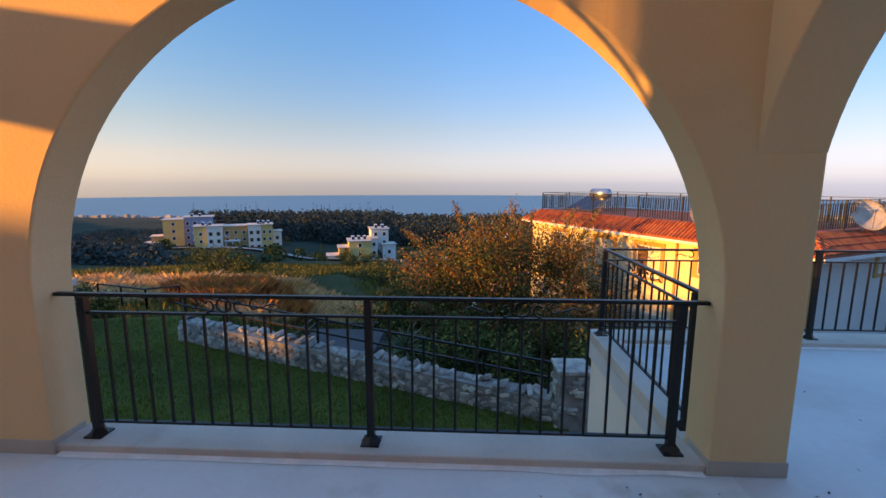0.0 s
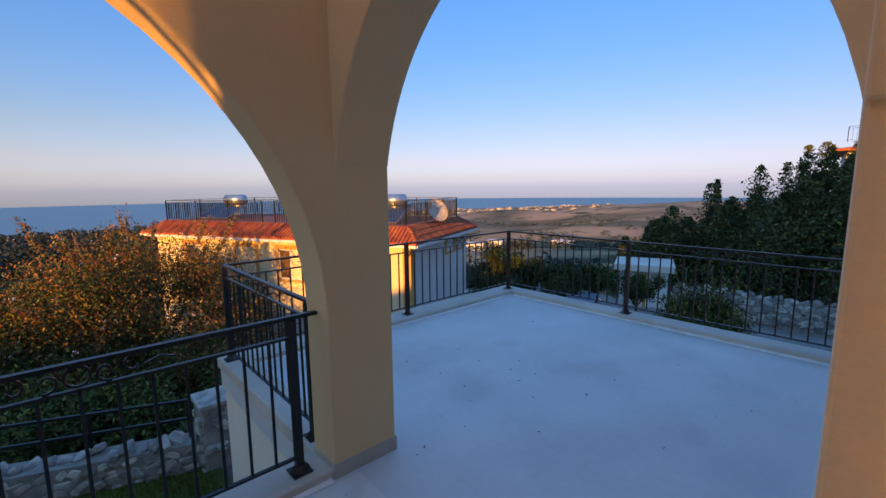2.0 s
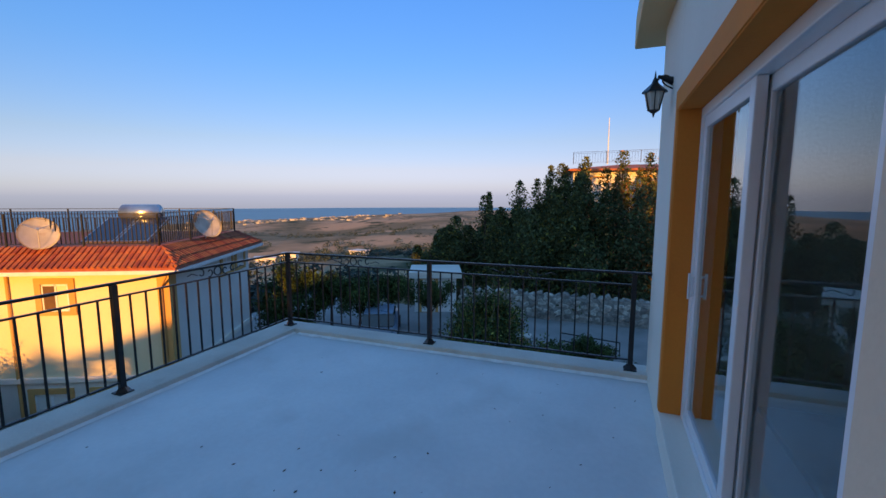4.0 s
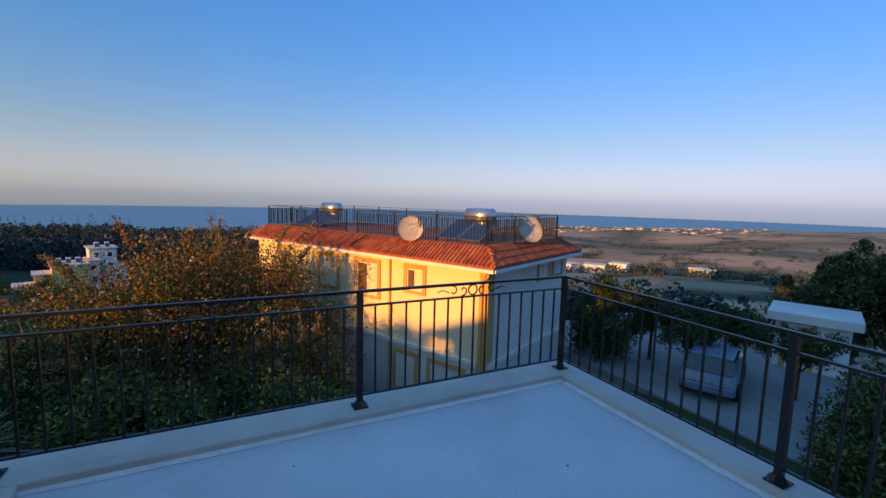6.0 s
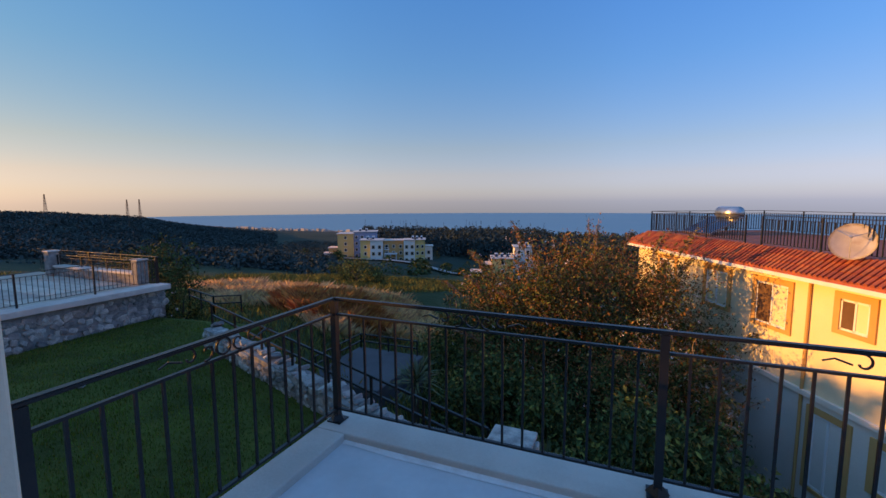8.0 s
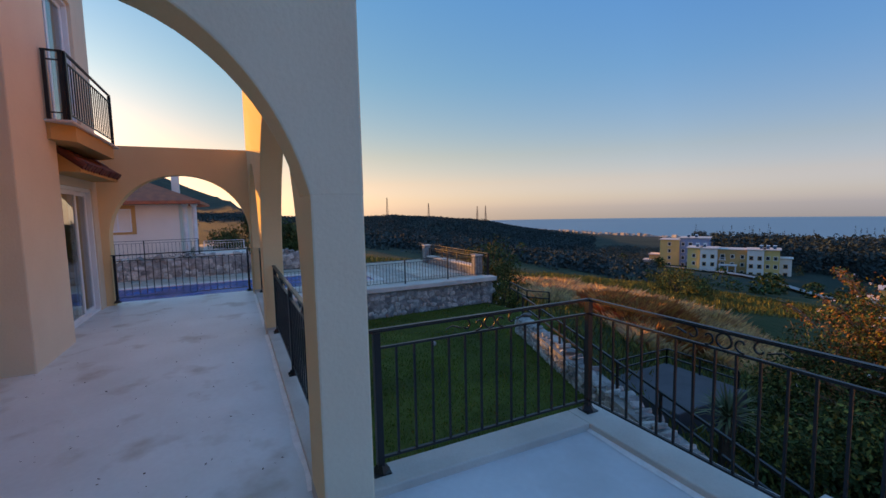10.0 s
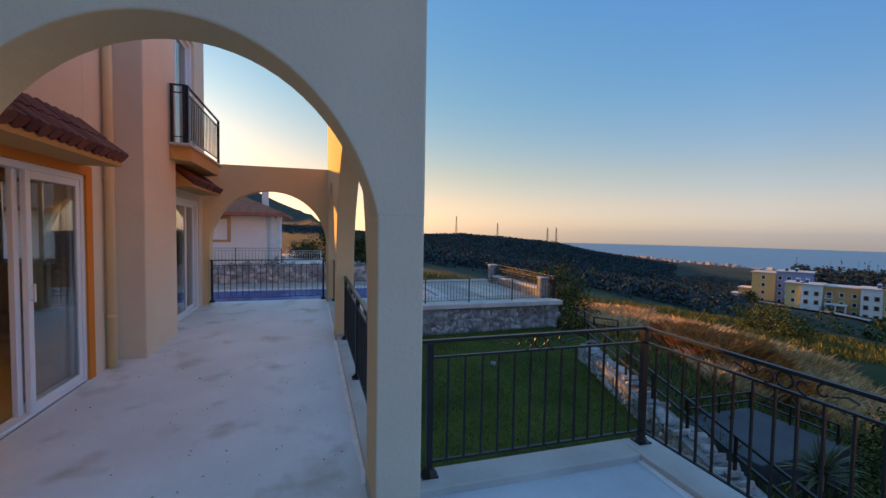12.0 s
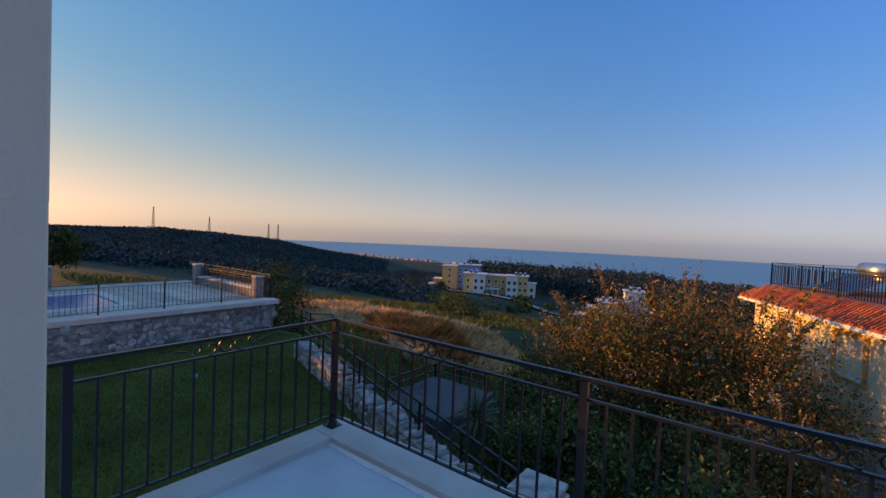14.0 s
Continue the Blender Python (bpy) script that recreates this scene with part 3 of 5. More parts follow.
def ornament(rail, x, z, mat):
    """A flat scroll: a ring between two pairs of volutes, with leaf tips."""
    bm = bmesh.new()
    for k in range(20):
        a, b = 2 * math.pi * k / 20, 2 * math.pi * (k + 1) / 20
        bar(bm, (0.042 * math.cos(a), 0, 0.042 * math.sin(a)), (0.042 * math.cos(b), 0, 0.042 * math.sin(b)), 0.010, 0.010)
    ring = part("scroll", bm, mat, rail, "flat scrolled iron ornament")
    ring.location = (x, 0, z)
    for s in (-1, 1):
        for cx, tilt in ((0.095, 1), (0.19, -1)):
            bm = bmesh.new()
            pts = [(s * (cx + p[0]), 0, tilt * p[2]) for p in scroll_points(0, 0, 0.012, 0.046, 0.4, 0.4 + 4.6)]
            for a, b in zip(pts, pts[1:]):
                bar(bm, a, b, 0.009, 0.009)
            part("volute", bm, mat, ring)
        bm = bmesh.new()
        bar(bm, (s * 0.225, 0, -0.01), (s * 0.29, 0, 0.012), 0.012, 0.008)
        bar(bm, (s * 0.29, 0, 0.012), (s * 0.335, 0, -0.004), 0.008, 0.006)
        part("leaf_tip", bm, mat, ring)


def railing(label, a, b, posts, scrolls=(), z=0.055, H=0.91, step=0.122, cat="railing", ends=0.0, foot=True, mat=None, thick=0.013):
    """A black iron railing from a to b on the plan, with posts at the given distances."""
    mat = mat or IRON
    a, b = Vector((*a, z)), Vector((*b, z))
    d = (b - a).normalized()
    length = (b - a).length
    rail = thing("railing", label, cat, a, math.degrees(math.atan2(d.y, d.x)))
    bm = bmesh.new()
    vs = bar(bm, (-ends, 0, H - 0.012), (length + ends, 0, H - 0.012), 0.044, 0.02)
    bmesh.ops.bevel(bm, geom=bm.edges[:], offset=0.006, segments=2, affect="EDGES")
    part("top_rail", bm, mat, rail)
    s_in = posts[0] if 0 < posts[0] < 0.3 else 0.0
    s_out = posts[-1] if 0 < length - posts[-1] < 0.3 else length
    for zz in (H - 0.122, 0.09):
        bm = bmesh.new()
        bar(bm, (s_in, 0, zz), (s_out, 0, zz), 0.022, 0.014)
        part("rail", bm, mat, rail)
    bm = bmesh.new()
    bar(bm, (0, 0, 0), (0, 0, H - 0.024), 0.042)
    if foot:
        rod(bm, (0, 0, 0.008), (0, 0, 0.05), 0.062, 4, 0.03)
        box(bm, -0.055, 0.055, -0.055, 0.055, 0, 0.01)
    pm = bpy.data.meshes.new("post")
    bm.to_mesh(pm)
    bm.free()
    pm.materials.append(mat)
    for p in posts:
        o = new("post", pm)
        o.parent, o.location = rail, (p, 0, 0)
    bm = bmesh.new()
    bar(bm, (0, 0, 0.09), (0, 0, H - 0.122), thick)
    bmsh = bpy.data.meshes.new("baluster")
    bm.to_mesh(bmsh)
    bm.free()
    bmsh.materials.append(mat)
    stops = sorted({s_in, *posts, s_out})
    for s0, s1 in zip(stops, stops[1:]):
        n = max(1, round((s1 - s0) / step))
        for k in range(1, n):
            o = new("baluster", bmsh)
            o.parent, o.location = rail, (s0 + (s1 - s0) * k / n, 0, 0)
            o.rotation_euler = (0, random.uniform(-0.006, 0.006), 0)
    for x in scrolls:
        ornament(rail, x, H - 0.066, mat)
    return rail


IRONLABEL = "black wrought-iron railing with straight balusters and scrolls"
railing(IRONLABEL + " in the arch", (-1.93, 2.82), (1.87, 2.82), (0.17, 1.885, 3.65), (1.03, 2.77), ends=0.0)
railing(IRONLABEL + " on the terrace kerb", (1.94, 2.95), (1.94, 4.81), (0.14,), (0.95,))
railing(IRONLABEL + " on the terrace kerb", (1.94, 4.81), (6.012, 4.81), (0.0, 2.085, 4.07), (1.03, 3.06))
railing(IRONLABEL + " on the terrace kerb", (6.012, 4.81), (6.012, 0.73), (1.87, 3.87), (0.93, 2.85))
railing(IRONLABEL + " in the end arch", (-5.5, 0.26), (-5.5, 2.66), (0.05, 2.33), (1.19,))
railing(IRONLABEL + " in the far arch", (-5.35, 2.82), (-2.35, 2.82), (0.17, 1.5, 2.83), (0.83,))

# ---- balcony on the upper floor ----
bal = thing("balcony", "ochre balcony slab with a dark iron railing on the upper floor", "balcony", (-2.95, 0.13, 2.66))
bm = bmesh.new()
prism(bm, [(-2.0, 0.0), (0.35, 0.0), (0.35, 0.2), (-2.0, 0.2)], 0.0, 0.46)
bmesh.ops.bevel(bm, geom=[e for e in bm.edges if abs(e.calc_length() - 0.2) < 0.01 and all(v.co.y > 0.4 for v in e.verts)], offset=0.2, segments=1, affect="EDGES")
part("slab", bm, OCHRE, bal)
bm = bmesh.new()
box(bm, -2.05, 0.4, 0, 0.5, 0.2, 0.235, bevel=0.01)
part("coping", bm, CURB, bal)
for a, b in (((-2.6, 0.58), (-4.85, 0.58)), ((-2.6, 0.58), (-2.6, 0.36))):
    railing("dark iron balcony railing above the ochre slab", a, b, (0.03, (Vector(a) - Vector(b)).length - 0.03), (), z=2.895, H=0.85, step=0.11, foot=False)


# ---- wall lantern ----
def lantern(at):
    """A black coach lantern on a curled bracket; the wall is at -y."""
    la = thing("wall_lantern", "black coach lantern with frosted glass on the house wall", "wall lamp", at)
    bm = bmesh.new()
    box(bm, -0.035, 0.035, -0.165, -0.15, 0.02, 0.17, bevel=0.006)
    part("back_plate", bm, IRON, la)
    bm = bmesh.new()
    pts = [(0, -0.15 + 0.15 * t, 0.10 + 0.05 * math.sin(math.pi * t)) for t in [k / 8 for k in range(9)]]
    for p, q in zip(pts, pts[1:]):
        rod(bm, p, q, 0.011)
    rod(bm, (0, -0.155, 0.095), (0, -0.02, 0.15), 0.04, 10, 0.012)
    pts = [(0, -0.15 + 0.09 * math.sin(t * 1.6), 0.03 + 0.08 * t) for t in [k / 6 for k in range(7)]]
    for p, q in zip(pts, pts[1:]):
        rod(bm, p, q, 0.007)
    part("bracket", bm, IRON, la)
    bm = bmesh.new()
    rod(bm, (0, 0, 0.02), (0, 0, 0.09), 0.105, 6, 0.03)
    rod(bm, (0, 0, 0.005), (0, 0, 0.02), 0.11, 6, 0.105)
    rod(bm, (0, 0, 0.09), (0, 0, 0.13), 0.03, 8, 0.018)
    rod(bm, (0, 0, 0.13), (0, 0, 0.2), 0.012, 8, 0.002)
    part("cap", bm, IRON, la)
    bm = bmesh.new()
    rod(bm, (0, 0, -0.15), (0, 0, 0.005), 0.05, 6, 0.085)
    part("glass", bm, LAMPGLASS, la, "frosted glass body")
    for k in range(6):
        a = math.pi * k / 3
        bm = bmesh.new()
        bar(bm, (0.052 * math.cos(a), 0.052 * math.sin(a), -0.15), (0.087 * math.cos(a), 0.087 * math.sin(a), 0.005), 0.009)
        part("rib", bm, IRON, la)
    bm = bmesh.new()
    rod(bm, (0, 0, -0.175), (0, 0, -0.15), 0.02, 8, 0.056)
    rod(bm, (0, 0, -0.215), (0, 0, -0.175), 0.004, 8, 0.014)
    part("finial", bm, IRON, la)
    return la


lantern((5.38, 0.915, 2.37)).scale = (0.78, 0.78, 0.78)
lantern((2.42, 0.845, 2.36)).scale = (0.85, 0.78, 0.85)

# ---- leaves and dirt on the floor ----
bm = bmesh.new()
for k in range(230):
    x, y = (random.uniform(-5, 2), random.uniform(0.3, 2.6)) if k % 4 else (random.uniform(2.3, 5.7), random.uniform(0.9, 4.5))
    s, a = random.uniform(0.004, 0.016), random.uniform(0, 6.3)
    q = Matrix.Translation((x, y, 0.003)) @ pose(0, 0, 0, random.uniform(-20, 20), random.uniform(-20, 20), math.degrees(a))
    bm.faces.new([bm.verts.new(q @ Vector(p)) for p in ((-s, 0, 0), (0, -s * 0.5, 0.001), (s, 0, 0.002), (0, s * 0.5, 0.001))])
tagged(mesh_object("leaf_litter", bm, BARK), "scattered specks of dry leaf and grit on the floor", "litter", kind="stuff")

# ---- ground and sea ----
bm = bmesh.new()
bmesh.ops.create_circle(bm, cap_ends=True, segments=128, radius=4900)
ob = mesh_object("water", bm, SEA)
ob.location.z = -125
tagged(ob, "flat hazy blue sea below the coast", "sea", kind="structure")


def smooth(a, b, v):
    t = max(0.0, min(1.0, (v - a) / (b - a)))
    return t * t * (3 - 2 * t)


RIDGE = ((-180, 230), (-135, 230), (-112, 205), (-97, 175), (-91, 60), (-88, -1), (-78, -5), (-70, -4), (-65, -6.5), (-58, -11), (-53, -20), (-46, -29), (-35, -60))


def ridge_top(az):
    for (a0, z0), (a1, z1) in zip(RIDGE, RIDGE[1:]):
        if a0 <= az <= a1:
            return z0 + (z1 - z0) * (az - a0) / (a1 - a0)
    return -90


def height(x, y):
    r = math.hypot(x, y)
    az = math.degrees(math.atan2(x, y))
    d = math.hypot(max(0.0, y - 11), 0.75 * max(0.0, x - 32))
    if y < 11 and x <= 32:
        d = 0.0
    z = -2.9 - 0.14 * min(d, 150) - 0.042 * max(0, min(d - 150, 260)) - 0.078 * max(0, d - 410)
    z -= 0.03 * max(0.0, min(d - 30, 110)) * smooth(-80, -50, x)
    z -= 2.2 * smooth(-8, 5, x) * (1 - smooth(60, 120, r))
    z -= 1.3 * smooth(-12, -6, x) * smooth(12, 20, y) * (1 - smooth(60, 120, r))
    if x > 60:
        z += 26 * smooth(150, 900, x) + 9 * noise.noise((x * 0.006, y * 0.006, 7)) * smooth(60, 250, x)
    if az < -35:
        far = smooth(-86, -94, az) if az < -86 else 0.0
        rc, wd = 420 + 1900 * far, 150 + 900 * far
        top = ridge_top(az)
        g = math.exp(-(((r - rc) / wd) ** 2))
        if top > z:
            z += (top - z) * g
    z += 0.5 * noise.noise((x * 0.06, y * 0.06, 0)) * smooth(14, 50, r) + 3 * noise.noise((x * 0.005, y * 0.005, 3)) * smooth(150, 700, r)
    return z


bm = bmesh.new()
rings = [3 * 1.085 ** k for k in range(90)]
SEG = 260
prev = None
centre = bm.verts.new((0, 0, height(0, 0)))
for r in rings:
    ring = []
    for k in range(SEG):
        a = 2 * math.pi * k / SEG
        x, y = r * math.sin(a), r * math.cos(a)
        ring.append(bm.verts.new((x, y, height(x, y))))
    for k in range(SEG):
        if prev is None:
            bm.faces.new((centre, ring[k], ring[(k + 1) % SEG]))
        else:
            bm.faces.new((prev[k], ring[k], ring[(k + 1) % SEG], prev[(k + 1) % SEG]))
    prev = ring
bmesh.ops.recalc_face_normals(bm, faces=bm.faces[:])
tagged(mesh_object("ground", bm, FIELD, smooth=True), "scrub-covered hillside sloping down to the coast", "ground", kind="structure")

# ---- lawn below the gallery ----
WALL_A, WALL_B = Vector((-6.2, 10.17)), Vector((2.3, 7.93))  # the rubble wall on the plan


def lawn_z(x, y):
    return -2.12 - 0.05 * max(0.0, -x - 6.5) - 0.066 * max(0.0, x + 6.5) + 0.03 * noise.noise((x, y, 0))


bm = bmesh.new()
nx, ny = 44, 24
grid = []
for i in range(nx + 1):
    x = -11.3 + 13.7 * i / nx
    ymax = 12.0 if x < -6.2 else 10.17 - 0.2635 * (x + 6.2)
    grid.append([bm.verts.new((x, 2.9 + (ymax - 2.9) * j / ny, lawn_z(x, 2.9 + (ymax - 2.9) * j / ny))) for j in range(ny + 1)])
for i in range(nx):
    for j in range(ny):
        bm.faces.new((grid[i][j], grid[i + 1][j], grid[i + 1][j + 1], grid[i][j + 1]))
geom = bmesh.ops.extrude_face_region(bm, geom=bm.faces[:])
bmesh.ops.translate(bm, vec=(0, 0, -3), verts=[v for v in geom["geom"] if isinstance(v, bmesh.types.BMVert)])
bmesh.ops.recalc_face_normals(bm, faces=bm.faces[:])
tagged(mesh_object("lawn", bm, LAWN, smooth=False), "dark green garden lawn below the gallery", "lawn", kind="structure")


def blades(name, mat, count, place, length, width, label, category, lean=0.5):
    """Many single blades in one mesh."""
    co, faces = [], []
    for _ in range(count):
        x, y, z, k = place()
        h = length * random.uniform(0.6, 1.3) * k
        a, l = random.uniform(0, 6.28), random.uniform(0, lean) * h
        w = width * random.uniform(0.6, 1.3)
        ca, sa = math.cos(a), math.sin(a)
        b = len(co)
        co += [(x - sa * w, y + ca * w, z - 0.03), (x + sa * w, y - ca * w, z - 0.03), (x + ca * l * 0.4 + sa * w * 0.6, y + sa * l * 0.4 - ca * w * 0.6, z + h * 0.6), (x + ca * l, y + sa * l, z + h)]
        faces += [(b, b + 1, b + 2), (b, b + 2, b + 3)]
    me = bpy.data.meshes.new(name)
    me.from_pydata(co, [], faces)
    me.materials.append(mat)
    return tagged(new(name, me), label, category, kind="stuff")


def on_lawn():
    x = random.uniform(-11.1, 2.3)
    ymax = 11.8 if x < -6.2 else 10.0 - 0.2635 * (x + 6.2)
    y = random.uniform(3.0, ymax)
    return x, y, lawn_z(x, y), 0.6 + 0.8 * abs(noise.noise((x * 0.7, y * 0.7, 5)))


blades("grass", GRASS, 60000, on_lawn, 0.065, 0.009, "short green lawn grass", "grass")


def dry_place():
    while True:
        x, y = random.uniform(-34, -3), random.uniform(15, 36)
        c = math.exp(-(((x + 15) / 11) ** 2 + ((y - 23.5) / 4.8) ** 2)) + 0.35 * noise.noise((x * 0.25, y * 0.25, 2))
        tuft = noise.noise((x * 1.1, y * 1.1, 6))
        if c > 0.36 and tuft > random.uniform(-0.45, 0.15):
            return x, y, height(x, y), 0.35 + c * 0.5 + 0.7 * max(0.0, tuft)


def rust_place():
    while True:
        x, y = random.gauss(-11.0, 1.9), random.gauss(21.0, 1.1)
        c = math.exp(-(((x + 11.0) / 3.0) ** 2 + ((y - 21.2) / 1.9) ** 2))
        tuft = noise.noise((x * 1.3, y * 1.3, 16))
        if c > 0.25 and tuft > random.uniform(-0.5, 0.1):
            return x, y, height(x, y), 0.4 + c * 0.6 + 0.6 * max(0.0, tuft)


def scrub_place():
    while True:
        x, y = random.uniform(-40, 14), random.uniform(11, 60)
        if noise.noise((x * 0.14, y * 0.14, 9)) > -0.35 and not (x > 3 and y < 30):
            return x, y, height(x, y), 0.5 + random.random() * 0.6


blades("dry_grass", STRAW, 160000, dry_place, 0.8, 0.013, "tall pale straw-coloured dry grass", "dry grass", 1.1)
blades("rust_grass", RUST, 60000, rust_place, 0.95, 0.012, "mound of rust-brown dry grass", "dry grass", 1.0)
blades("scrub_grass", YELLEAF, 70000, scrub_place, 0.5, 0.02, "low olive-green scrub on the slope", "scrub", 0.8)


# ---- plants ----
def leaf_cloud(bm_name, mat, points, size, parent, label=""):
    """Small folded leaves at the given points, one mesh."""
    co, faces = [], []
    for p in points:
        s = size * random.uniform(0.6, 1.4)
        q = Euler((random.uniform(-1.2, 1.2), random.uniform(-1.2, 1.2), random.uniform(0, 6.28))).to_matrix()
        b = len(co)
        for c in ((-s, 0, 0), (0, -s * 0.45, s * 0.12), (s, 0, 0), (0, s * 0.45, s * 0.12)):
            v = q @ Vector(c)
            co.append((p[0] + v.x, p[1] + v.y, p[2] + v.z))
        faces.append((b, b + 1, b + 2, b + 3))
    me = bpy.data.meshes.new(bm_name)
    me.from_pydata(co, [], faces)
    me.materials.append(mat)
    ob = new(bm_name, me)
    ob.parent = parent
    return tagged(ob, label)


def shrub(name, label, at, radii, mats, count, size, seed, twigs=0, group="", lower=None, blossoms=0):
    """A rounded shrub: stems from the base, clumps of leaves with gaps, and loose shoots."""
    rnd = random.Random(seed)
    s = thing(name, label, "shrub", at, group=group)
    rx, ry, rz = radii
    clumps = []
    for _ in range(int(26 + rx * 9)):
        a, b = rnd.uniform(0, 6.28), math.asin(rnd.uniform(-0.75, 1))
        r = rnd.uniform(0.35, 1.0) ** 0.6
        clumps.append(Vector((rx * r * math.cos(b) * math.cos(a), ry * r * math.cos(b) * math.sin(a), rz + rz * r * math.sin(b))))
    bm = bmesh.new()
    for c in clumps[::2]:
        mid = Vector((c.x * 0.35, c.y * 0.35, c.z * 0.5))
        rod(bm, (0.1 * rnd.uniform(-1, 1), 0.1 * rnd.uniform(-1, 1), -0.3), mid, 0.05, 5, 0.03)
        rod(bm, mid, c, 0.03, 5, 0.008)
    part("stem", bm, BARK, s)
    per = [[] for _ in mats]
    rad = min(radii) * 0.42
    for i in range(count):
        c = clumps[i % len(clumps)]
        v = Vector((rnd.gauss(0, 1), rnd.gauss(0, 1), rnd.gauss(0, 0.85)))
        v = v.normalized() * rad * rnd.uniform(0.15, 1.15)
        p = c + v
        if p.z < -0.2:
            continue
        j = 0 if len(mats) == 1 else min(len(mats) - 1, int(rnd.random() * len(mats)))
        if lower is not None and rnd.random() > 0.15 + 1.2 * (p.z / (2 * rz) - 0.25) + 0.5 * noise.noise(p * 0.7):
            j = lower
        per[j].append(p)
    tw = bmesh.new()
    for _ in range(twigs):
        c = rnd.choice(clumps)
        d = Vector((c.x / rx, c.y / ry, (c.z - rz) / rz + 0.5)).normalized()
        p = c + d * rad * 0.7
        L = rnd.uniform(0.5, 1.3)
        prevp = p
        for k in range(1, 6):
            nxt = p + d * L * k / 5 + Vector((0, 0, 0.25 * L * (k / 5) - 0.35 * L * (k / 5) ** 2)) + Vector((rnd.gauss(0, 0.03), rnd.gauss(0, 0.03), 0))
            rod(tw, prevp, nxt, 0.012, 4, 0.008)
            for _ in range(4):
                per[rnd.randrange(len(mats))].append(nxt + Vector((rnd.gauss(0, 0.06), rnd.gauss(0, 0.06), rnd.gauss(0, 0.06))))
            prevp = nxt
    if twigs:
        tagged(part("shoot", tw, TWIG, s), kind="stuff")
    else:
        tw.free()
    for m, pts in zip(mats, per):
        leaf_cloud("crown", m, pts, size, s)
    if blossoms:
        petals = []
        for _ in range(blossoms):
            c = rnd.choice(clumps)
            p = c + Vector((rnd.gauss(0, 1), rnd.gauss(0, 1), rnd.gauss(0, 1))).normalized() * rad * rnd.uniform(0.9, 1.2)
            petals += [p + Vector((rnd.gauss(0, 0.035), rnd.gauss(0, 0.035), rnd.gauss(0, 0.035))) for _ in range(5)]
        leaf_cloud("blossom", PETAL, petals, 0.035, s, "small pale blossoms")
    return s


shrub("bush", "large reddish-brown autumn bush beside the yellow house", (2.5, 18.6, -7.6), (4.0, 3.6, 3.75), [REDLEAF, REDLEAF, YELLEAF, LEAF], 140000, 0.052, 3, twigs=420, lower=3, blossoms=260)
shrub("flowering_climber", "leggy climber with pale blossoms against the yellow house", (5.6, 15.9, -7.4), (1.2, 1.2, 2.4), [REDLEAF, YELLEAF, LEAF], 13000, 0.055, 33, twigs=60, lower=2, blossoms=130)
GARDEN = "green garden shrubs"
shrub("green_shrub", "dense dark green garden shrub", (0.6, 13.6, -6.2), (2.4, 2.0, 1.6), [LEAF, LEAF, YELLEAF], 24000, 0.07, 4, group=GARDEN)
shrub("green_shrub", "dense dark green garden shrub", (4.3, 11.6, -6.3), (2.1, 1.8, 1.7), [LEAF, LEAF, YELLEAF], 24000, 0.07, 5, group=GARDEN)
shrub("green_shrub", "yellow-green garden shrub at the edge of the bush", (-2.0, 18.3, -6.8), (2.2, 2.0, 1.8), [YELLEAF, LEAF], 18000, 0.07, 6, twigs=20, group=GARDEN)
shrub("green_shrub", "small shrub by the pool wall", (-11.2, 12.9, -2.9), (0.8, 0.7, 0.65), [LEAF, YELLEAF], 2500, 0.05, 7, group=GARDEN, blossoms=16)
shrub("green_shrub", "dark shrub behind the pool fence", (-20, 17.5, -4.2), (2.6, 2.2, 1.9), [LEAF], 5000, 0.09, 8, group=GARDEN)
shrub("green_shrub", "large green shrub beside the road", (16.8, 5.0, -5.3), (2.7, 1.8, 1.5), [LEAF, LEAF, YELLEAF], 24000, 0.065, 11, twigs=30, group=GARDEN)
shrub("green_shrub", "clipped round dark shrub beside the road", (16.9, 1.5, -5.2), (2.0, 1.8, 0.85), [LEAF], 20000, 0.05, 12, group=GARDEN)
shrub("green_shrub", "tall dark green shrub at the corner of the yellow house", (17.7, 15.0, -5.6), (1.5, 1.3, 2.1), [LEAF], 14000, 0.07, 13, group=GARDEN)
shrub("green_shrub", "low dark green shrub below the terrace", (13.2, 10.0, -5.6), (1.3, 1.2, 0.7), [LEAF], 7000, 0.06, 9, group=GARDEN)


def round_tree(at, trunk, r, seed):
    """A small clipped tree: a bare forked stem under a roundish leafy head."""
    rnd = random.Random(seed)
    t = thing("garden_tree", "small dark green tree with a bare stem in the yard", "tree", at, group="small trees in the yard")
    bm = bmesh.new()
    rod(bm, (0, 0, -0.2), (0.05, 0, trunk), 0.08, 8, 0.06)
    for k in range(6):
        a = k * 1.05
        rod(bm, (0.05, 0, trunk), (0.6 * r * math.cos(a), 0.6 * r * math.sin(a), trunk + r * rnd.uniform(0.5, 1.2)), 0.04, 6, 0.012)
    part("trunk", bm, BARK, t)
    pts = []
    lobes = [Vector((rnd.gauss(0, 0.42 * r), rnd.gauss(0, 0.42 * r), trunk + r * rnd.uniform(0.35, 1.45))) for _ in range(22)]
    for k in range(7500):
        v = Vector((rnd.gauss(0, 1), rnd.gauss(0, 1), rnd.gauss(0, 1))).normalized() * 0.42 * r * rnd.uniform(0.2, 1.1)
        pts.append(lobes[k % 22] + v)
    leaf_cloud("crown", LEAF, pts, 0.06, t)


for k, (x, y, h, r) in enumerate(((19.4, 13.9, 1.2, 0.95), (19.3, 12.2, 1.0, 1.05), (21.3, 11.5, 1.1, 0.95), (20.8, 9.1, 1.0, 0.9))):
    round_tree((x, y, -5.04), h, r, 90 + k)


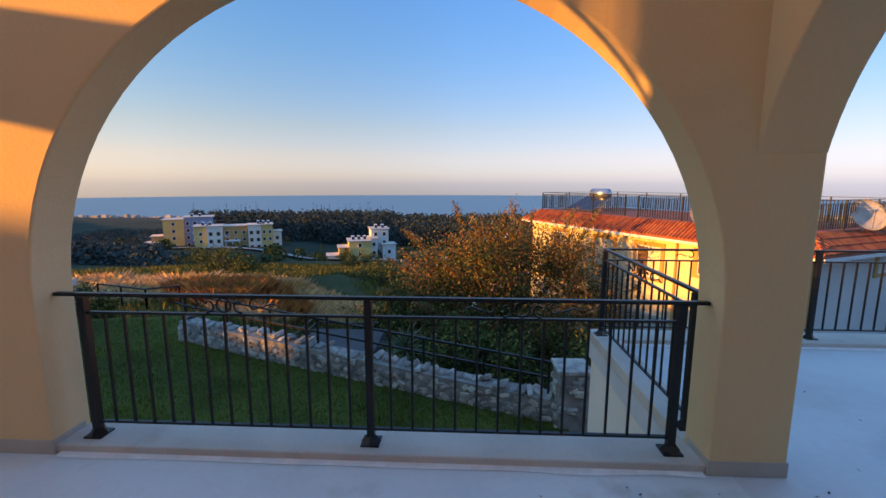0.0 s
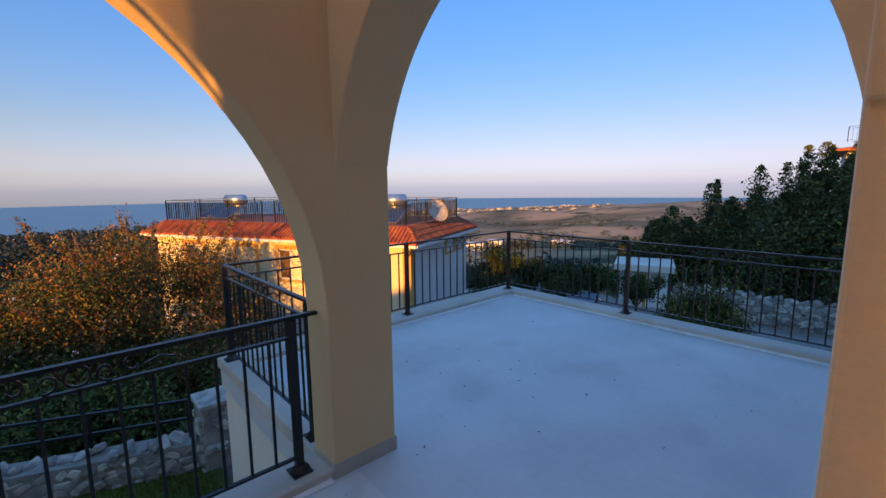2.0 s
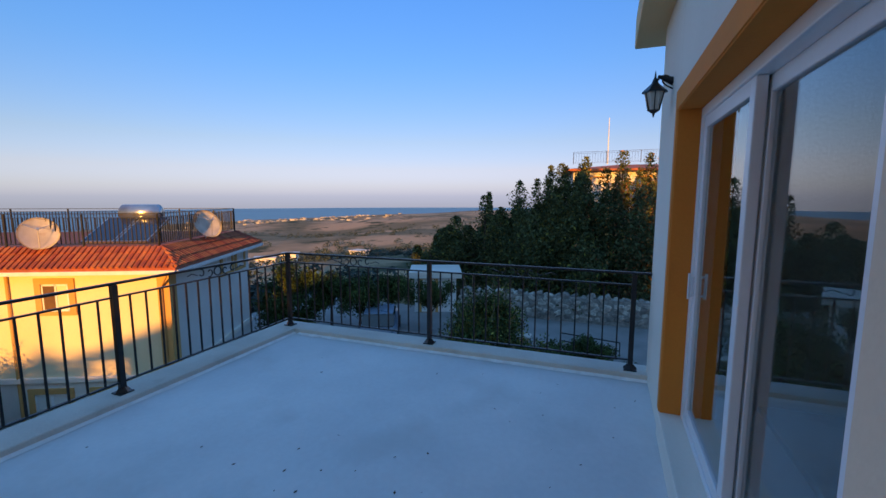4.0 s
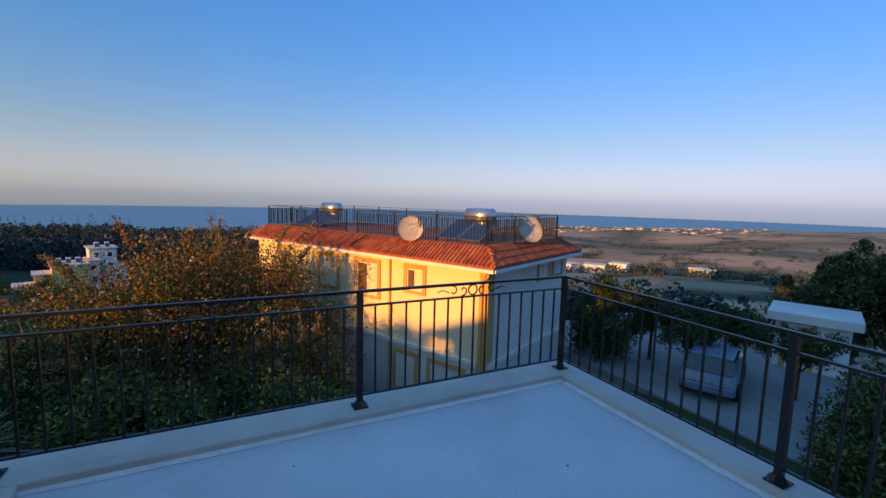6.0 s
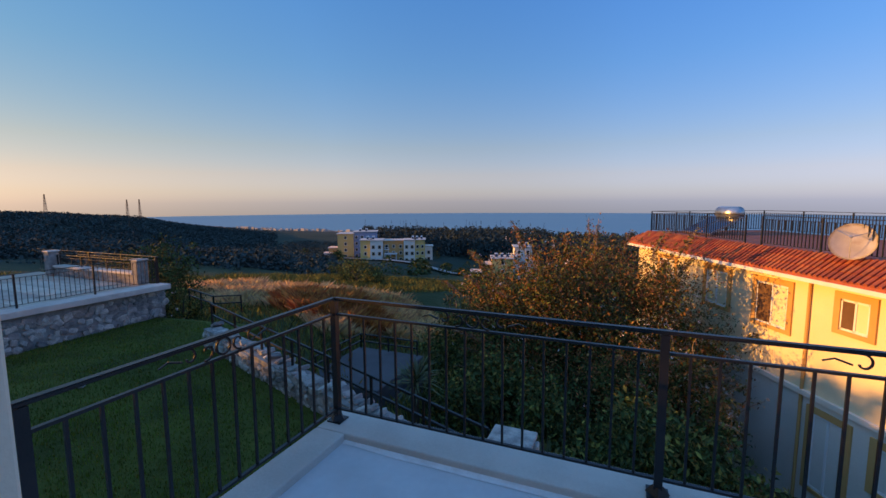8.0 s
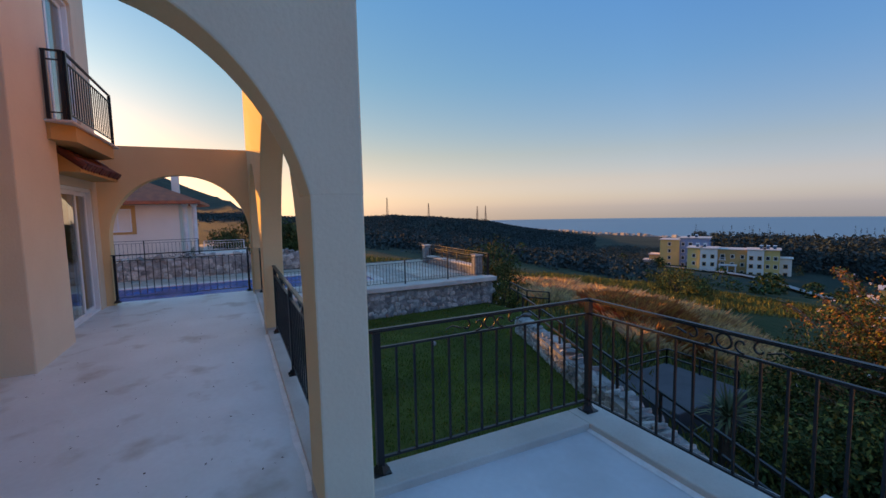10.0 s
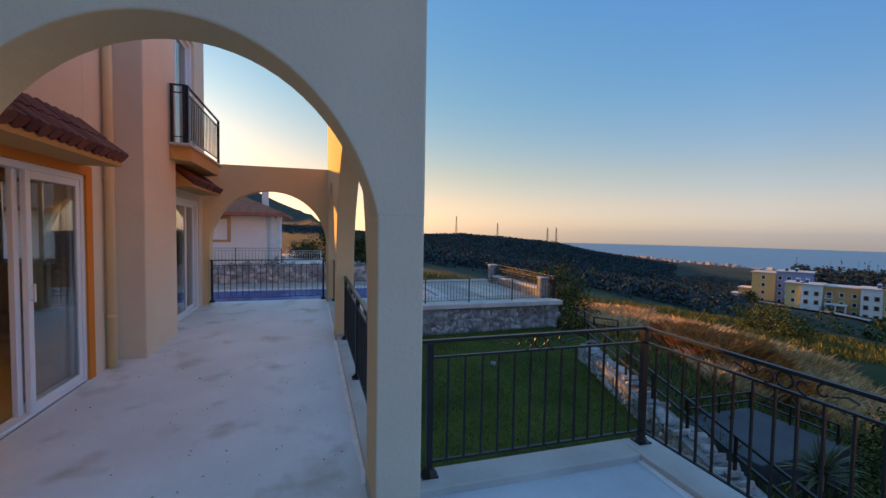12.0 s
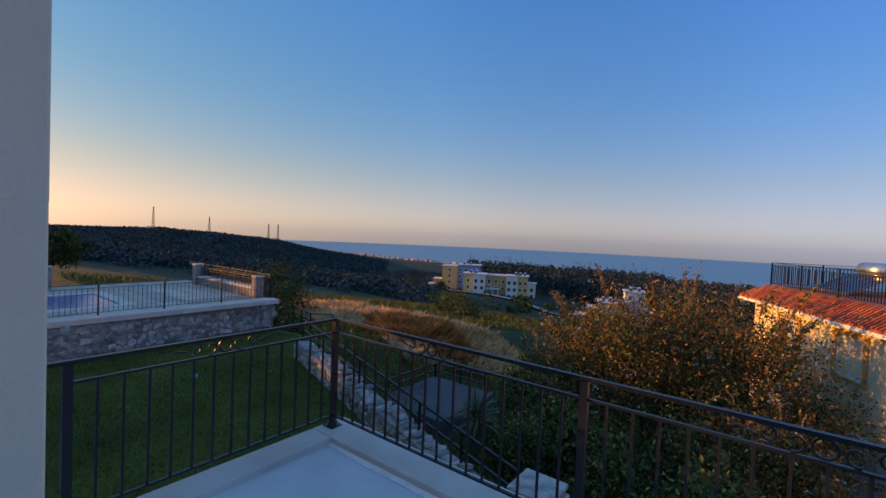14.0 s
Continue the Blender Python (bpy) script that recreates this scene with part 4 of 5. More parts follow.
def yucca(at, trunk, length, seed):
    """A spiky plant: a rosette of long narrow folded leaves on a short stem."""
    rnd = random.Random(seed)
    t = thing("yucca_plant", "spiky grey-green yucca beside the rubble wall", "plant", at, group="yuccas in the garden")
    bm = bmesh.new()
    rod(bm, (0, 0, -0.3), (0, 0, trunk), 0.11, 8, 0.08)
    part("stem", bm, BARK, t)
    bm = bmesh.new()
    for k in range(80):
        a, e = rnd.uniform(0, 6.283), rnd.uniform(-0.25, 1.4)
        L = length * rnd.uniform(0.7, 1.1)
        d, side = Vector((math.cos(a) * math.cos(e), math.sin(a) * math.cos(e), math.sin(e))), Vector((-math.sin(a), math.cos(a), 0))
        o = Vector((0, 0, trunk + rnd.uniform(-0.15, 0.1)))
        mid, tip = o + d * L * 0.55, o + d * L - Vector((0, 0, 0.22 * L * math.cos(e)))
        v = [bm.verts.new(p) for p in (o - side * 0.02, o + side * 0.02, mid + side * 0.028, tip, mid - side * 0.028)]
        bm.faces.new((v[0], v[1], v[2], v[4]))
        bm.faces.new((v[4], v[2], v[3]))
    part("blade_rosette", bm, YUCCA, t)


for k, (x, y, h, L) in enumerate(((-1.1, 12.0, 1.2, 0.9), (2.6, 10.3, 1.3, 0.8))):
    yucca((x, y, height(x, y)), h, L, 60 + k)
for k, (sx, sy, sr) in enumerate(((-22, 40, 2.2), (-8, 42, 2.6), (-1, 36, 2.4), (-30, 52, 2.8), (-14, 58, 2.4), (-40, 62, 3.0), (6, 48, 2.6))):
    shrub("scrub_bush", "olive-green wild bush on the slope", (sx, sy, height(sx, sy) - 0.3), (sr * 1.4, sr, sr * 0.5), [LEAF, YELLEAF], 2600, 0.12, 20 + k, group="wild bushes on the slope")


def conifer(label, at, h, r, seed, group="row of conifers"):
    """A dense upright conifer with several spires."""
    rnd = random.Random(seed)
    t = thing("conifer_tree", label, "tree", at, group=group)
    bm = bmesh.new()
    rod(bm, (0, 0, -0.4), (0, 0, h * 0.5), 0.16, 8, 0.1)
    rod(bm, (0, 0, h * 0.5), (0, 0, h * 0.93), 0.1, 8, 0.02)
    part("trunk", bm, BARK, t)
    spires = [(rnd.gauss(0, r * 0.6), rnd.gauss(0, r * 0.6), h * rnd.uniform(0.62, 0.97), r * rnd.uniform(0.4, 0.7)) for _ in range(13)] + [(0, 0, h, r * 0.6)]
    lm = bmesh.new()
    pts = []
    for sx, sy, sh, sr in spires:
        for k in range(7):
            z = sh * (0.2 + 0.1 * k)
            rod(lm, (sx * 0.3, sy * 0.3, z * 0.9), (sx + sr * rnd.uniform(-0.7, 0.7), sy + sr * rnd.uniform(-0.7, 0.7), z + 0.2), 0.035, 4, 0.01)
        for _ in range(1350):
            u = rnd.random() ** 0.8
            z = sh * (0.06 + 0.94 * u)
            lump = 0.75 + 0.45 * noise.noise((z * 1.3 + seed, sx * 3, 0.5))
            rr = sr * lump * 1.25 * (1.05 - u) ** 0.75 * rnd.uniform(0.3, 1.2) * (1.5 if rnd.random() < 0.12 else 1.0)
            a = rnd.uniform(0, 6.28)
            pts.append((sx + rr * math.cos(a), sy + rr * math.sin(a), z))
    part("limb_frame", lm, BARK, t)
    leaf_cloud("crown", CONIFER, pts[::6] + pts[1::6] + pts[2::6] + pts[3::6] + pts[4::6], 0.105, t)
    # southern trees: orange sunlight put in as a sixth of reddish leaves
    leaf_cloud("crown", YELLEAF if at[1] > 1 else REDLEAF, pts[5::6], 0.10, t)
    return t


TREES = ((29.5, 11.3, 4.6, 1.5), (31, 9.2, 6.6, 2.0), (32, 7.0, 7.6, 2.0), (32, 4.9, 8.6, 1.9), (33, 2.7, 9.2, 2.0), (33, 0.4, 9.5, 2.2), (33, -2.2, 9.4, 2.2), (34, -4.6, 10.6, 2.3), (34, -7.4, 10, 2.4), (31, 5.6, 6.0, 2.2), (31, 1.4, 7.0, 2.0), (31, -1.4, 7.4, 2.0))
for k, (x, y, h, r) in enumerate(TREES):
    conifer("dense dark green conifer behind the road wall", (x, y, -4.9), h, r * 1.45, 40 + k)


def far_woods(name, label, spots, mat, each=40, leaf=0.3):
    """Many small uneven crowns far off, one mesh."""
    co, faces = [], []
    for x, y, h, r in spots:
        z0 = height(x, y) - 0.3
        slim = h > 4 * r
        size = leaf * (1.1 * r if slim else max(r, 0.35 * h))
        for _ in range(each):
            u = random.random()
            w = (1.05 - u) if slim else math.sin(math.pi * min(1, 0.12 + 0.88 * u)) ** 0.6
            a, rr = random.uniform(0, 6.283), r * w * random.uniform(0.3, 1.1)
            p = Vector((x + rr * math.cos(a), y + rr * math.sin(a), z0 + h * (0.05 + 0.95 * u)))
            q = Euler((random.uniform(-1, 1), random.uniform(-1, 1), a)).to_matrix()
            b = len(co)
            s = size * random.uniform(0.6, 1.3)
            for c in ((-s, -s * 0.3, 0), (s * 0.2, -s * 0.6, s * 0.2), (s, s * 0.2, 0), (-s * 0.1, s * 0.7, s * 0.2)):
                v = p + q @ Vector(c)
                co.append((v.x, v.y, v.z))
            faces.append((b, b + 1, b + 2, b + 3))
    me = bpy.data.meshes.new(name)
    me.from_pydata(co, [], faces)
    me.materials.append(mat)
    return tagged(new(name, me), label, "woodland", kind="stuff")


spots = []
for _ in range(2600):
    a, r = radians(random.uniform(-33, 16)), random.uniform(215, 440)
    x, y = r * math.sin(a), r * math.cos(a)
    spots.append((x, y, random.uniform(7, 12.5), random.uniform(2.2, 4.5)))
for _ in range(40):
    a, r = radians(random.uniform(-33, -8)), random.uniform(300, 420)
    spots.append((r * math.sin(a), r * math.cos(a), random.uniform(14, 19), 1.7))
far_woods("far_woods", "dark pine wood beyond the apartment houses", spots, HAZEFOREST, 60, 0.2)
spots = []
for _ in range(8500):
    a, r = radians(random.uniform(-96, -44)), random.gauss(400, 75)
    spots.append((r * math.sin(a), r * math.cos(a), random.uniform(1.4, 3.0), random.uniform(1.5, 3.2)))
near_spots = []
for _ in range(1400):
    a, r = radians(random.uniform(-82, -36)), random.uniform(70, 330)
    near_spots.append((r * math.sin(a), r * math.cos(a), random.uniform(1.2, 3.4), random.uniform(1.6, 4.0)))
far_woods("slope_woods", "dark scrub woodland climbing the ridge", near_spots, HAZEFOREST, 65, 0.13)
far_woods("ridge_woods", "dark maquis covering the long ridge", spots, HAZEFOREST, 14, 0.24)
spots = []
for _ in range(1500):
    a, r = radians(random.uniform(34, 85)), 42 + 420 * random.random() ** 1.6
    x, y = r * math.sin(a), r * math.cos(a)
    if noise.noise((x * 0.02, y * 0.02, 4)) > -0.08:
        spots.append((x, y, random.uniform(1, 3.2), random.uniform(0.9, 2.6)))
far_woods("plain_bushes", "scattered bushes on the dry eastern slope", spots, HAZEFOREST, 60, 0.17)
spots = []
for _ in range(190):
    x, y = random.uniform(-120, 10), random.uniform(75, 205)
    if noise.noise((x * 0.03, y * 0.03, 8)) > 0.08:
        spots.append((x, y, random.uniform(2, 5), random.uniform(1.5, 3)))
far_woods("slope_bushes", "bushes on the slope round the apartment houses", spots, LEAF, 160, 0.16)

# ---- rubble walls ----
def stone_meshes(n=10):
    """Rough-hewn blocks with knocked-off edges."""
    out = []
    for k in range(n):
        bm = bmesh.new()
        vs = bmesh.ops.create_cube(bm, size=0.86)["verts"]
        for v in vs:
            v.co = Vector([c * random.uniform(0.72, 1.18) for c in v.co])
        bmesh.ops.bevel(bm, geom=bm.edges[:], offset=0.13, segments=1, affect="EDGES")
        bmesh.ops.triangulate(bm, faces=[f for f in bm.faces if len(f.verts) > 4])
        me = bpy.data.meshes.new("stone")
        bm.to_mesh(me)
        bm.free()
        me.materials.append(STONE)
        out.append(me)
    return out


STONES = stone_meshes()


def rubble(name, label, a, b, za, zb, h, thick, size, limit=300, rows=4):
    """A rubble wall from a to b whose top runs from za to zb, faced with single stones."""
    a, b = Vector(a), Vector(b)
    d = b - a
    L = d.length
    w = thing(name, label, "stone wall", (a.x, a.y, 0), math.degrees(math.atan2(d.y, d.x)), kind="structure")
    bm = bmesh.new()
    vs = box(bm, 0, L, -thick / 2, thick / 2, -h, 0)
    for v in vs:
        v.co.z += za + (zb - za) * v.co.x / L
    part("core", bm, MORTAR, w)
    made = 0
    for r in range(rows + 1):
        x = random.uniform(0, size * 0.5)
        while x < L and made < limit:
            s = size * random.uniform(0.6, 1.5)
            z = za + (zb - za) * x / L - r * size * 0.72 - (0.0 if r else -0.02)
            o = new("stone", random.choice(STONES))
            o.parent = w
            o.location = (x, -thick / 2 + random.uniform(-0.02, 0.03) if r else random.uniform(-0.3, 0.3) * thick, z + random.uniform(-0.3, 0.3) * size)
            o.scale = (s, size * random.uniform(0.3, 0.5) if r else thick * random.uniform(0.7, 1.0), size * random.uniform(0.6, 0.95))
            o.rotation_euler = (random.uniform(-0.2, 0.2), random.uniform(-0.7, 0.7), random.uniform(-0.2, 0.2))
            x += s * 0.93
            made += 1
    return w


rubble("wall_rubble_garden", "low pale rubble wall along the lawn", (-6.2, 10.17), (2.3, 7.93), -1.64, -2.27, 1.2, 0.40, 0.165, 300, 4)
rubble("wall_rubble_pool", "grey rubble retaining wall under the pool deck", (-10.9, 3.6), (-11.45, 12.3), -1.38, -1.38, 1.4, 0.4, 0.24, 300, 5)
rubble("wall_rubble_terrace", "stone retaining wall behind the pool", (-19.2, -8.0), (-19.2, 6.0), -0.35, -0.35, 1.4, 0.5, 0.34, 260, 5)
rubble("wall_rubble_road", "stone wall across the road under the conifers", (25.3, 9.0), (25.6, -14.0), -3.75, -3.6, 1.6, 0.5, 0.36, 300, 4)
bm = bmesh.new()
box(bm, 2.2, 2.75, 7.6, 8.15, -3.4, -1.68, bevel=0.03)
pil = thing("stone_pier", "square rubble stone pier with a flat cap", "stone pier", (2.47, 7.87, -3.4))
bmesh.ops.translate(bm, vec=(-2.47, -7.87, 3.4), verts=bm.verts[:])
part("shaft", bm, MORTAR, pil)
bm = bmesh.new()
box(bm, -0.31, 0.31, -0.31, 0.31, 1.72, 1.79, bevel=0.015)
part("cap", bm, STONE, pil)
for k in range(40):
    o = new("stone", random.choice(STONES))
    s = k % 4
    t, z = random.uniform(-0.22, 0.22), random.uniform(0.5, 1.65)
    o.parent = pil
    o.location = (t, -0.27, z) if s == 0 else (t, 0.27, z) if s == 1 else (-0.27, t, z) if s == 2 else (0.27, t, z)
    o.scale, o.rotation_euler = (0.2, 0.16, 0.15), (0, 0, 0 if s < 2 else 1.57)


def pipe_rail(label, pts, z, H=0.6):
    """A low two-bar iron fence along points of the plan (x, y, z)."""
    f = thing("low_fence", label, "fence", pts[0])
    o = Vector(pts[0])
    for p, q in zip(pts, pts[1:]):
        p, q = Vector(p) - o, Vector(q) - o
        for h in (H, H * 0.5):
            bm = bmesh.new()
            bar(bm, p + Vector((0, 0, h)), q + Vector((0, 0, h)), 0.04)
            part("bar", bm, IRON, f)
        n = max(1, round((q - p).length / 1.2))
        for k in range(n + 1):
            c = p.lerp(q, k / n)
            bm = bmesh.new()
            bar(bm, c + Vector((0, 0, -0.1)), c + Vector((0, 0, H)), 0.04)
            part("post", bm, IRON, f)
    return f


pipe_rail("low black iron fence on the rubble wall", [(-6.2, 10.2, -1.62), (2.1, 8.02, -2.23)], 0)
pipe_rail("low black iron fence at the end of the lawn", [(-10.9, 13.0, -2.0), (-8.9, 12.4, -2.0), (-8.2, 12.9, -2.0)], 0, 0.5)
slab("pavement_landing", DARKSLAB, -4.7, -2.2, 11.9, 14.8, -4.7, -3.45, "grey concrete landing below the rubble wall", "paving", 0.03)
pipe_rail("low black iron fence round the landing", [(-4.6, 12.3, -3.45), (-4.6, 14.7, -3.45), (-2.4, 14.7, -3.45)], 0, 0.5)
bm = bmesh.new()
bmesh.ops.create_icosphere(bm, subdivisions=2, radius=0.075)
for v in bm.verts:
    v.co *= 1 + 0.35 * noise.noise(v.co * 14)
gs = mesh_object("garden_stone", bm, MORTAR)
gs.location = (-6.34, 7.22, lawn_z(-6.34, 7.22) + 0.06)
tagged(gs, "small pale stone lying on the lawn", "stone")

# ---- pool deck of the western neighbour ----
slab("pavement_pool", DECK, -19.2, -11.25, -8.0, 12.2, -2.9, -1.22, "beige paved pool deck", "paving")
slab("pavement_pool_edge", CURB, -11.45, -10.85, 3.6, 12.3, -1.36, -1.18, "pale coping along the pool deck", "coping", 0.02)
slab("water_pool", POOLWATER, -16.2, -13.0, -3.0, 7.6, -1.4, -1.212, "blue water of a swimming pool", "pool", 0.0)
for nm, c in (("a", (-16.6, -16.2, -3.4, 8.0)), ("b", (-13.0, -12.6, -3.4, 8.0)), ("c", (-16.2, -13.0, 7.6, 8.0)), ("d", (-16.2, -13.0, -3.4, -3.0))):
    slab("trim_pool_" + nm, CURB, *c, -1.26, -1.18, "pale stone pool edge", "pool edge", 0.01)
railing("dark iron fence along the pool deck", (-11.15, 3.8), (-11.35, 12.2), (0.0, 2.7, 4.5, 6.4, 8.35), (), z=-1.18, H=0.95, step=0.13, foot=False)
railing("dark iron fence along the far side of the pool deck", (-11.35, 12.2), (-19.0, 12.2), (0.0, 2.0, 4.0, 6.0), (), z=-1.18, H=0.95, step=0.16, foot=False)
for px, py, pz, hh in ((-17.3, 11.9, -1.22, 0.95), (-12.0, 12.0, -1.22, 0.85), (-18.6, 6.6, -1.22, 0.9)):
    p = thing("stone_post", "pale stone fence post on the pool deck", "stone post", (px, py, pz), group="stone fence posts")
    bm = bmesh.new()
    box(bm, -0.18, 0.18, -0.18, 0.18, 0, hh, bevel=0.03)
    part("shaft", bm, MORTAR, p)
    bm = bmesh.new()
    box(bm, -0.21, 0.21, -0.21, 0.21, hh, hh + 0.05, bevel=0.02)
    part("cap", bm, CURB, p)
railing("low iron rail on the stone parapet", (-17.1, 12.0), (-12.2, 12.0), (0.0, 1.6, 3.2, 4.85), (), z=-0.8, H=0.42, step=0.3, foot=False)
rub = thing("stone_parapet", "low stone parapet with a pale coping beside the pool deck", "parapet", (-17.3, 12.0, -1.22))
bm = bmesh.new()
box(bm, 0.2, 5.15, -0.14, 0.14, 0.0, 0.34, bevel=0.02)
part("wall", bm, STONE, rub)
bm = bmesh.new()
box(bm, 0.2, 5.15, -0.2, 0.2, 0.34, 0.42, bevel=0.02)
part("coping", bm, CURB, rub)
ladder = thing("pool_ladder", "curved steel pool ladder rails", "pool ladder", (-16.1, 6.0, -1.2))
for s in (0, 0.5):
    bm = bmesh.new()
    pts = [(s, -0.35 + 0.35 * math.cos(a), 0.45 + 0.3 * math.sin(a)) for a in [math.pi * k / 10 for k in range(11)]]
    pts = [(s, 0.0, 0.0)] + pts + [(s, -0.7, 0.0)]
    for p, q in zip(pts, pts[1:]):
        rod(bm, p, q, 0.022)
    part("grab_rail", bm, STEEL, ladder)


# long paving boards beside the pool, each with its own edges
bm = bmesh.new()
box(bm, -0.36, 0.36, -1.95, 1.95, 0.0, 0.022, bevel=0.008)
board = bpy.data.meshes.new("paving_slab")
bm.to_mesh(board)
bm.free()
board.materials.append(PAVER)
deck = bpy.data.objects["pavement_pool"]
rows = [(-12.05, -6.9 + 0.75 * j, 0.28) for j in range(22)] + [(-14.6, 8.4 + 0.75 * j, 1.0) for j in range(5)]
for x, y, stretch in rows:
    o = new("paving_slab", board)
    o.parent, o.location, o.rotation_euler, o.scale = deck, (x, y, -1.219), (0, 0, radians(90)), (1, stretch, 1)


# ---- houses ----
def window_part(parent, x, z, w, h, y, frame_mat=None, shutter=False, sill=True):
    """A window on the wall face y (outside is +y) under a house: surround, frame, pane and perhaps a shutter."""
    win = new("window")
    win.parent = parent
    win.location = (x, y, z)
    bm = bmesh.new()
    t = 0.16
    for c in ((-w / 2 - t, -w / 2, 0, h), (w / 2, w / 2 + t, 0, h), (-w / 2 - t, w / 2 + t, h, h + t), (-w / 2 - t, w / 2 + t, -t * 0.7, 0)):
        box(bm, c[0], c[1], -0.02, 0.05, c[2], c[3])
    part("surround", bm, OCHRE, win)
    bm = bmesh.new()
    f = 0.06
    for c in ((-w / 2, -w / 2 + f, 0, h), (w / 2 - f, w / 2, 0, h), (-w / 2, w / 2, h - f, h), (-w / 2, w / 2, 0, f), (-f / 2, f / 2, 0, h)):
        box(bm, c[0], c[1], -0.02, 0.02, c[2], c[3])
    part("frame", bm, PVC, win)
    bm = bmesh.new()
    box(bm, -w / 2 + 0.02, w / 2 - 0.02, -0.03, -0.005, 0.02, h - 0.02)
    part("pane", bm, DARKGLASS, win)
    if shutter:
        bm = bmesh.new()
        box(bm, 0.02, w / 2 - 0.05, 0.0, 0.03, 0.06, h - 0.06)
        part("shutter", bm, WOOD, win)
    return win


def yellow_house():
    """The neighbour: local x runs along the eaves from the near corner, +y is outwards."""
    ho = thing("yellow_house", "yellow plastered house with a red tiled eave and railed roof terrace", "house", (10.0, 12.1, 0), 115.6)
    L, D = 14.3, 7.0
    bm = bmesh.new()
    box(bm, 0.45, L - 0.45, -D + 0.45, -0.45, -8.0, -3.54)
    part("lower_wall", bm, GREYWALL, ho, "pale grey-cream plastered lower storey")
    bm = bmesh.new()
    box(bm, 0.45, L - 0.45, -D + 0.45, -0.45, -3.54, -0.38)
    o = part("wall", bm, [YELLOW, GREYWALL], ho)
    # the end wall's shade is put into its greyer colour
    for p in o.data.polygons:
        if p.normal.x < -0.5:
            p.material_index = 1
    for nm, c in (("quoin", (0.42, 0.75, -0.8, -0.42)),):
        bm = bmesh.new()
        box(bm, c[0], c[1], c[2], c[3], -8, -0.42)
        part(nm, bm, OCHRE, ho, "orange painted corner band")
    bm = bmesh.new()
    box(bm, 0.76, L - 0.5, -0.46, -0.36, -3.62, -3.46, bevel=0.02)
    box(bm, 0.36, 0.44, -D + 0.5, -0.5, -3.62, -3.46)
    part("string_course", bm, CREAM, ho)
    bm = bmesh.new()
    top, ins = 0.2, 0.72
    for z0, z1, k0, k1 in ((-0.42, -0.30, 0.0, 0.0), (-0.30, top, 0.0, ins), (top, top + 0.02, ins, ins + 0.01)):
        a = [bm.verts.new(p) for p in ((k0, -k0, z0), (L - k0, -k0, z0), (L - k0, -D + k0, z0), (k0, -D + k0, z0))]
        c = [bm.verts.new(p) for p in ((k1, -k1, z1), (L - k1, -k1, z1), (L - k1, -D + k1, z1), (k1, -D + k1, z1))]
        for i in range(4):
            bm.faces.new((a[i], a[(i + 1) % 4], c[(i + 1) % 4], c[i]))
        if z1 > top:
            bm.faces.new(c)
        if z0 < -0.4:
            bm.faces.new(a)
    bmesh.ops.remove_doubles(bm, verts=bm.verts[:], dist=0.0005)
    bmesh.ops.recalc_face_normals(bm, faces=bm.faces[:])
    part("roof", bm, [ROOFTILE], ho, "red clay tile skirt round a flat roof")
    bm = bmesh.new()
    step = 0.155
    for k in range(int(L / step)):
        x = 0.1 + k * step
        hi = min(1.0, x / ins, (L - x) / ins)
        for r in range(3):
            t0, t1 = hi * r / 3, hi * (r + 1) / 3 + 0.03
            z0, z1 = -0.30 + 0.5 * t0, -0.30 + 0.5 * t1
            rod(bm, (x, -ins * t0, z0 + 0.028), (x, -ins * t1, z1 + 0.012), 0.05, 6, 0.042)
    for k in range(int(D / step)):
        y = -0.1 - k * step
        hi = min(1.0, -y / ins, (D + y) / ins)
        for r in range(3):
            t0, t1 = hi * r / 3, hi * (r + 1) / 3 + 0.03
            rod(bm, (ins * t0, y, -0.30 + 0.5 * t0 + 0.028), (ins * t1, y, -0.30 + 0.5 * t1 + 0.012), 0.05, 6, 0.042)
    tagged(part("roof_tiles", bm, ROOFTILE, ho, "rows of red clay barrel tiles"), kind="stuff")
    bm = bmesh.new()
    box(bm, 0, L, -0.05, 0.04, -0.46, -0.36)
    box(bm, -0.04, 0.05, -D, -0.05, -0.46, -0.36)
    part("fascia", bm, WHITE, ho, "white painted eave board")
    window_part(ho, 5.9, -2.05, 1.15, 1.25, -0.45, shutter=True)
    window_part(ho, 3.45, -1.55, 0.72, 0.78, -0.45, shutter=True)
    window_part(ho, 8.3, -2.0, 1.1, 1.2, -0.45)
    window_part(ho, 11.4, -2.0, 1.1, 1.2, -0.45, shutter=True)
    window_part(ho, 2.0, -5.0, 1.3, 1.05, -0.45)
    window_part(ho, 3.85, -6.0, 0.9, 2.05, -0.45)
    for dx, w in ((4.35, 0.8), (5.6, 0.7)):
        e = window_part(ho, 0.45, -1.15, w, 0.6, -dx)
        e.rotation_euler = (0, 0, math.pi / 2)
    bm = bmesh.new()
    rod(bm, (4.65, -0.40, -7.8), (4.65, -0.40, -0.45), 0.04, 8)
    part("drain_pipe", bm, OCHRE, ho)
    bm = bmesh.new()
    rod(bm, (0.62, -0.36, -7.8), (0.62, -0.36, -0.9), 0.035, 8)
    rod(bm, (0.62, -0.36, -0.9), (0.3, -0.1, -0.5), 0.035, 8)
    part("drain_pipe", bm, OCHRE, ho)
    return ho


house = yellow_house()
HM = house.matrix_basis


def on_house(x, y):
    v = HM @ Vector((x, y, 0))
    return v.x, v.y


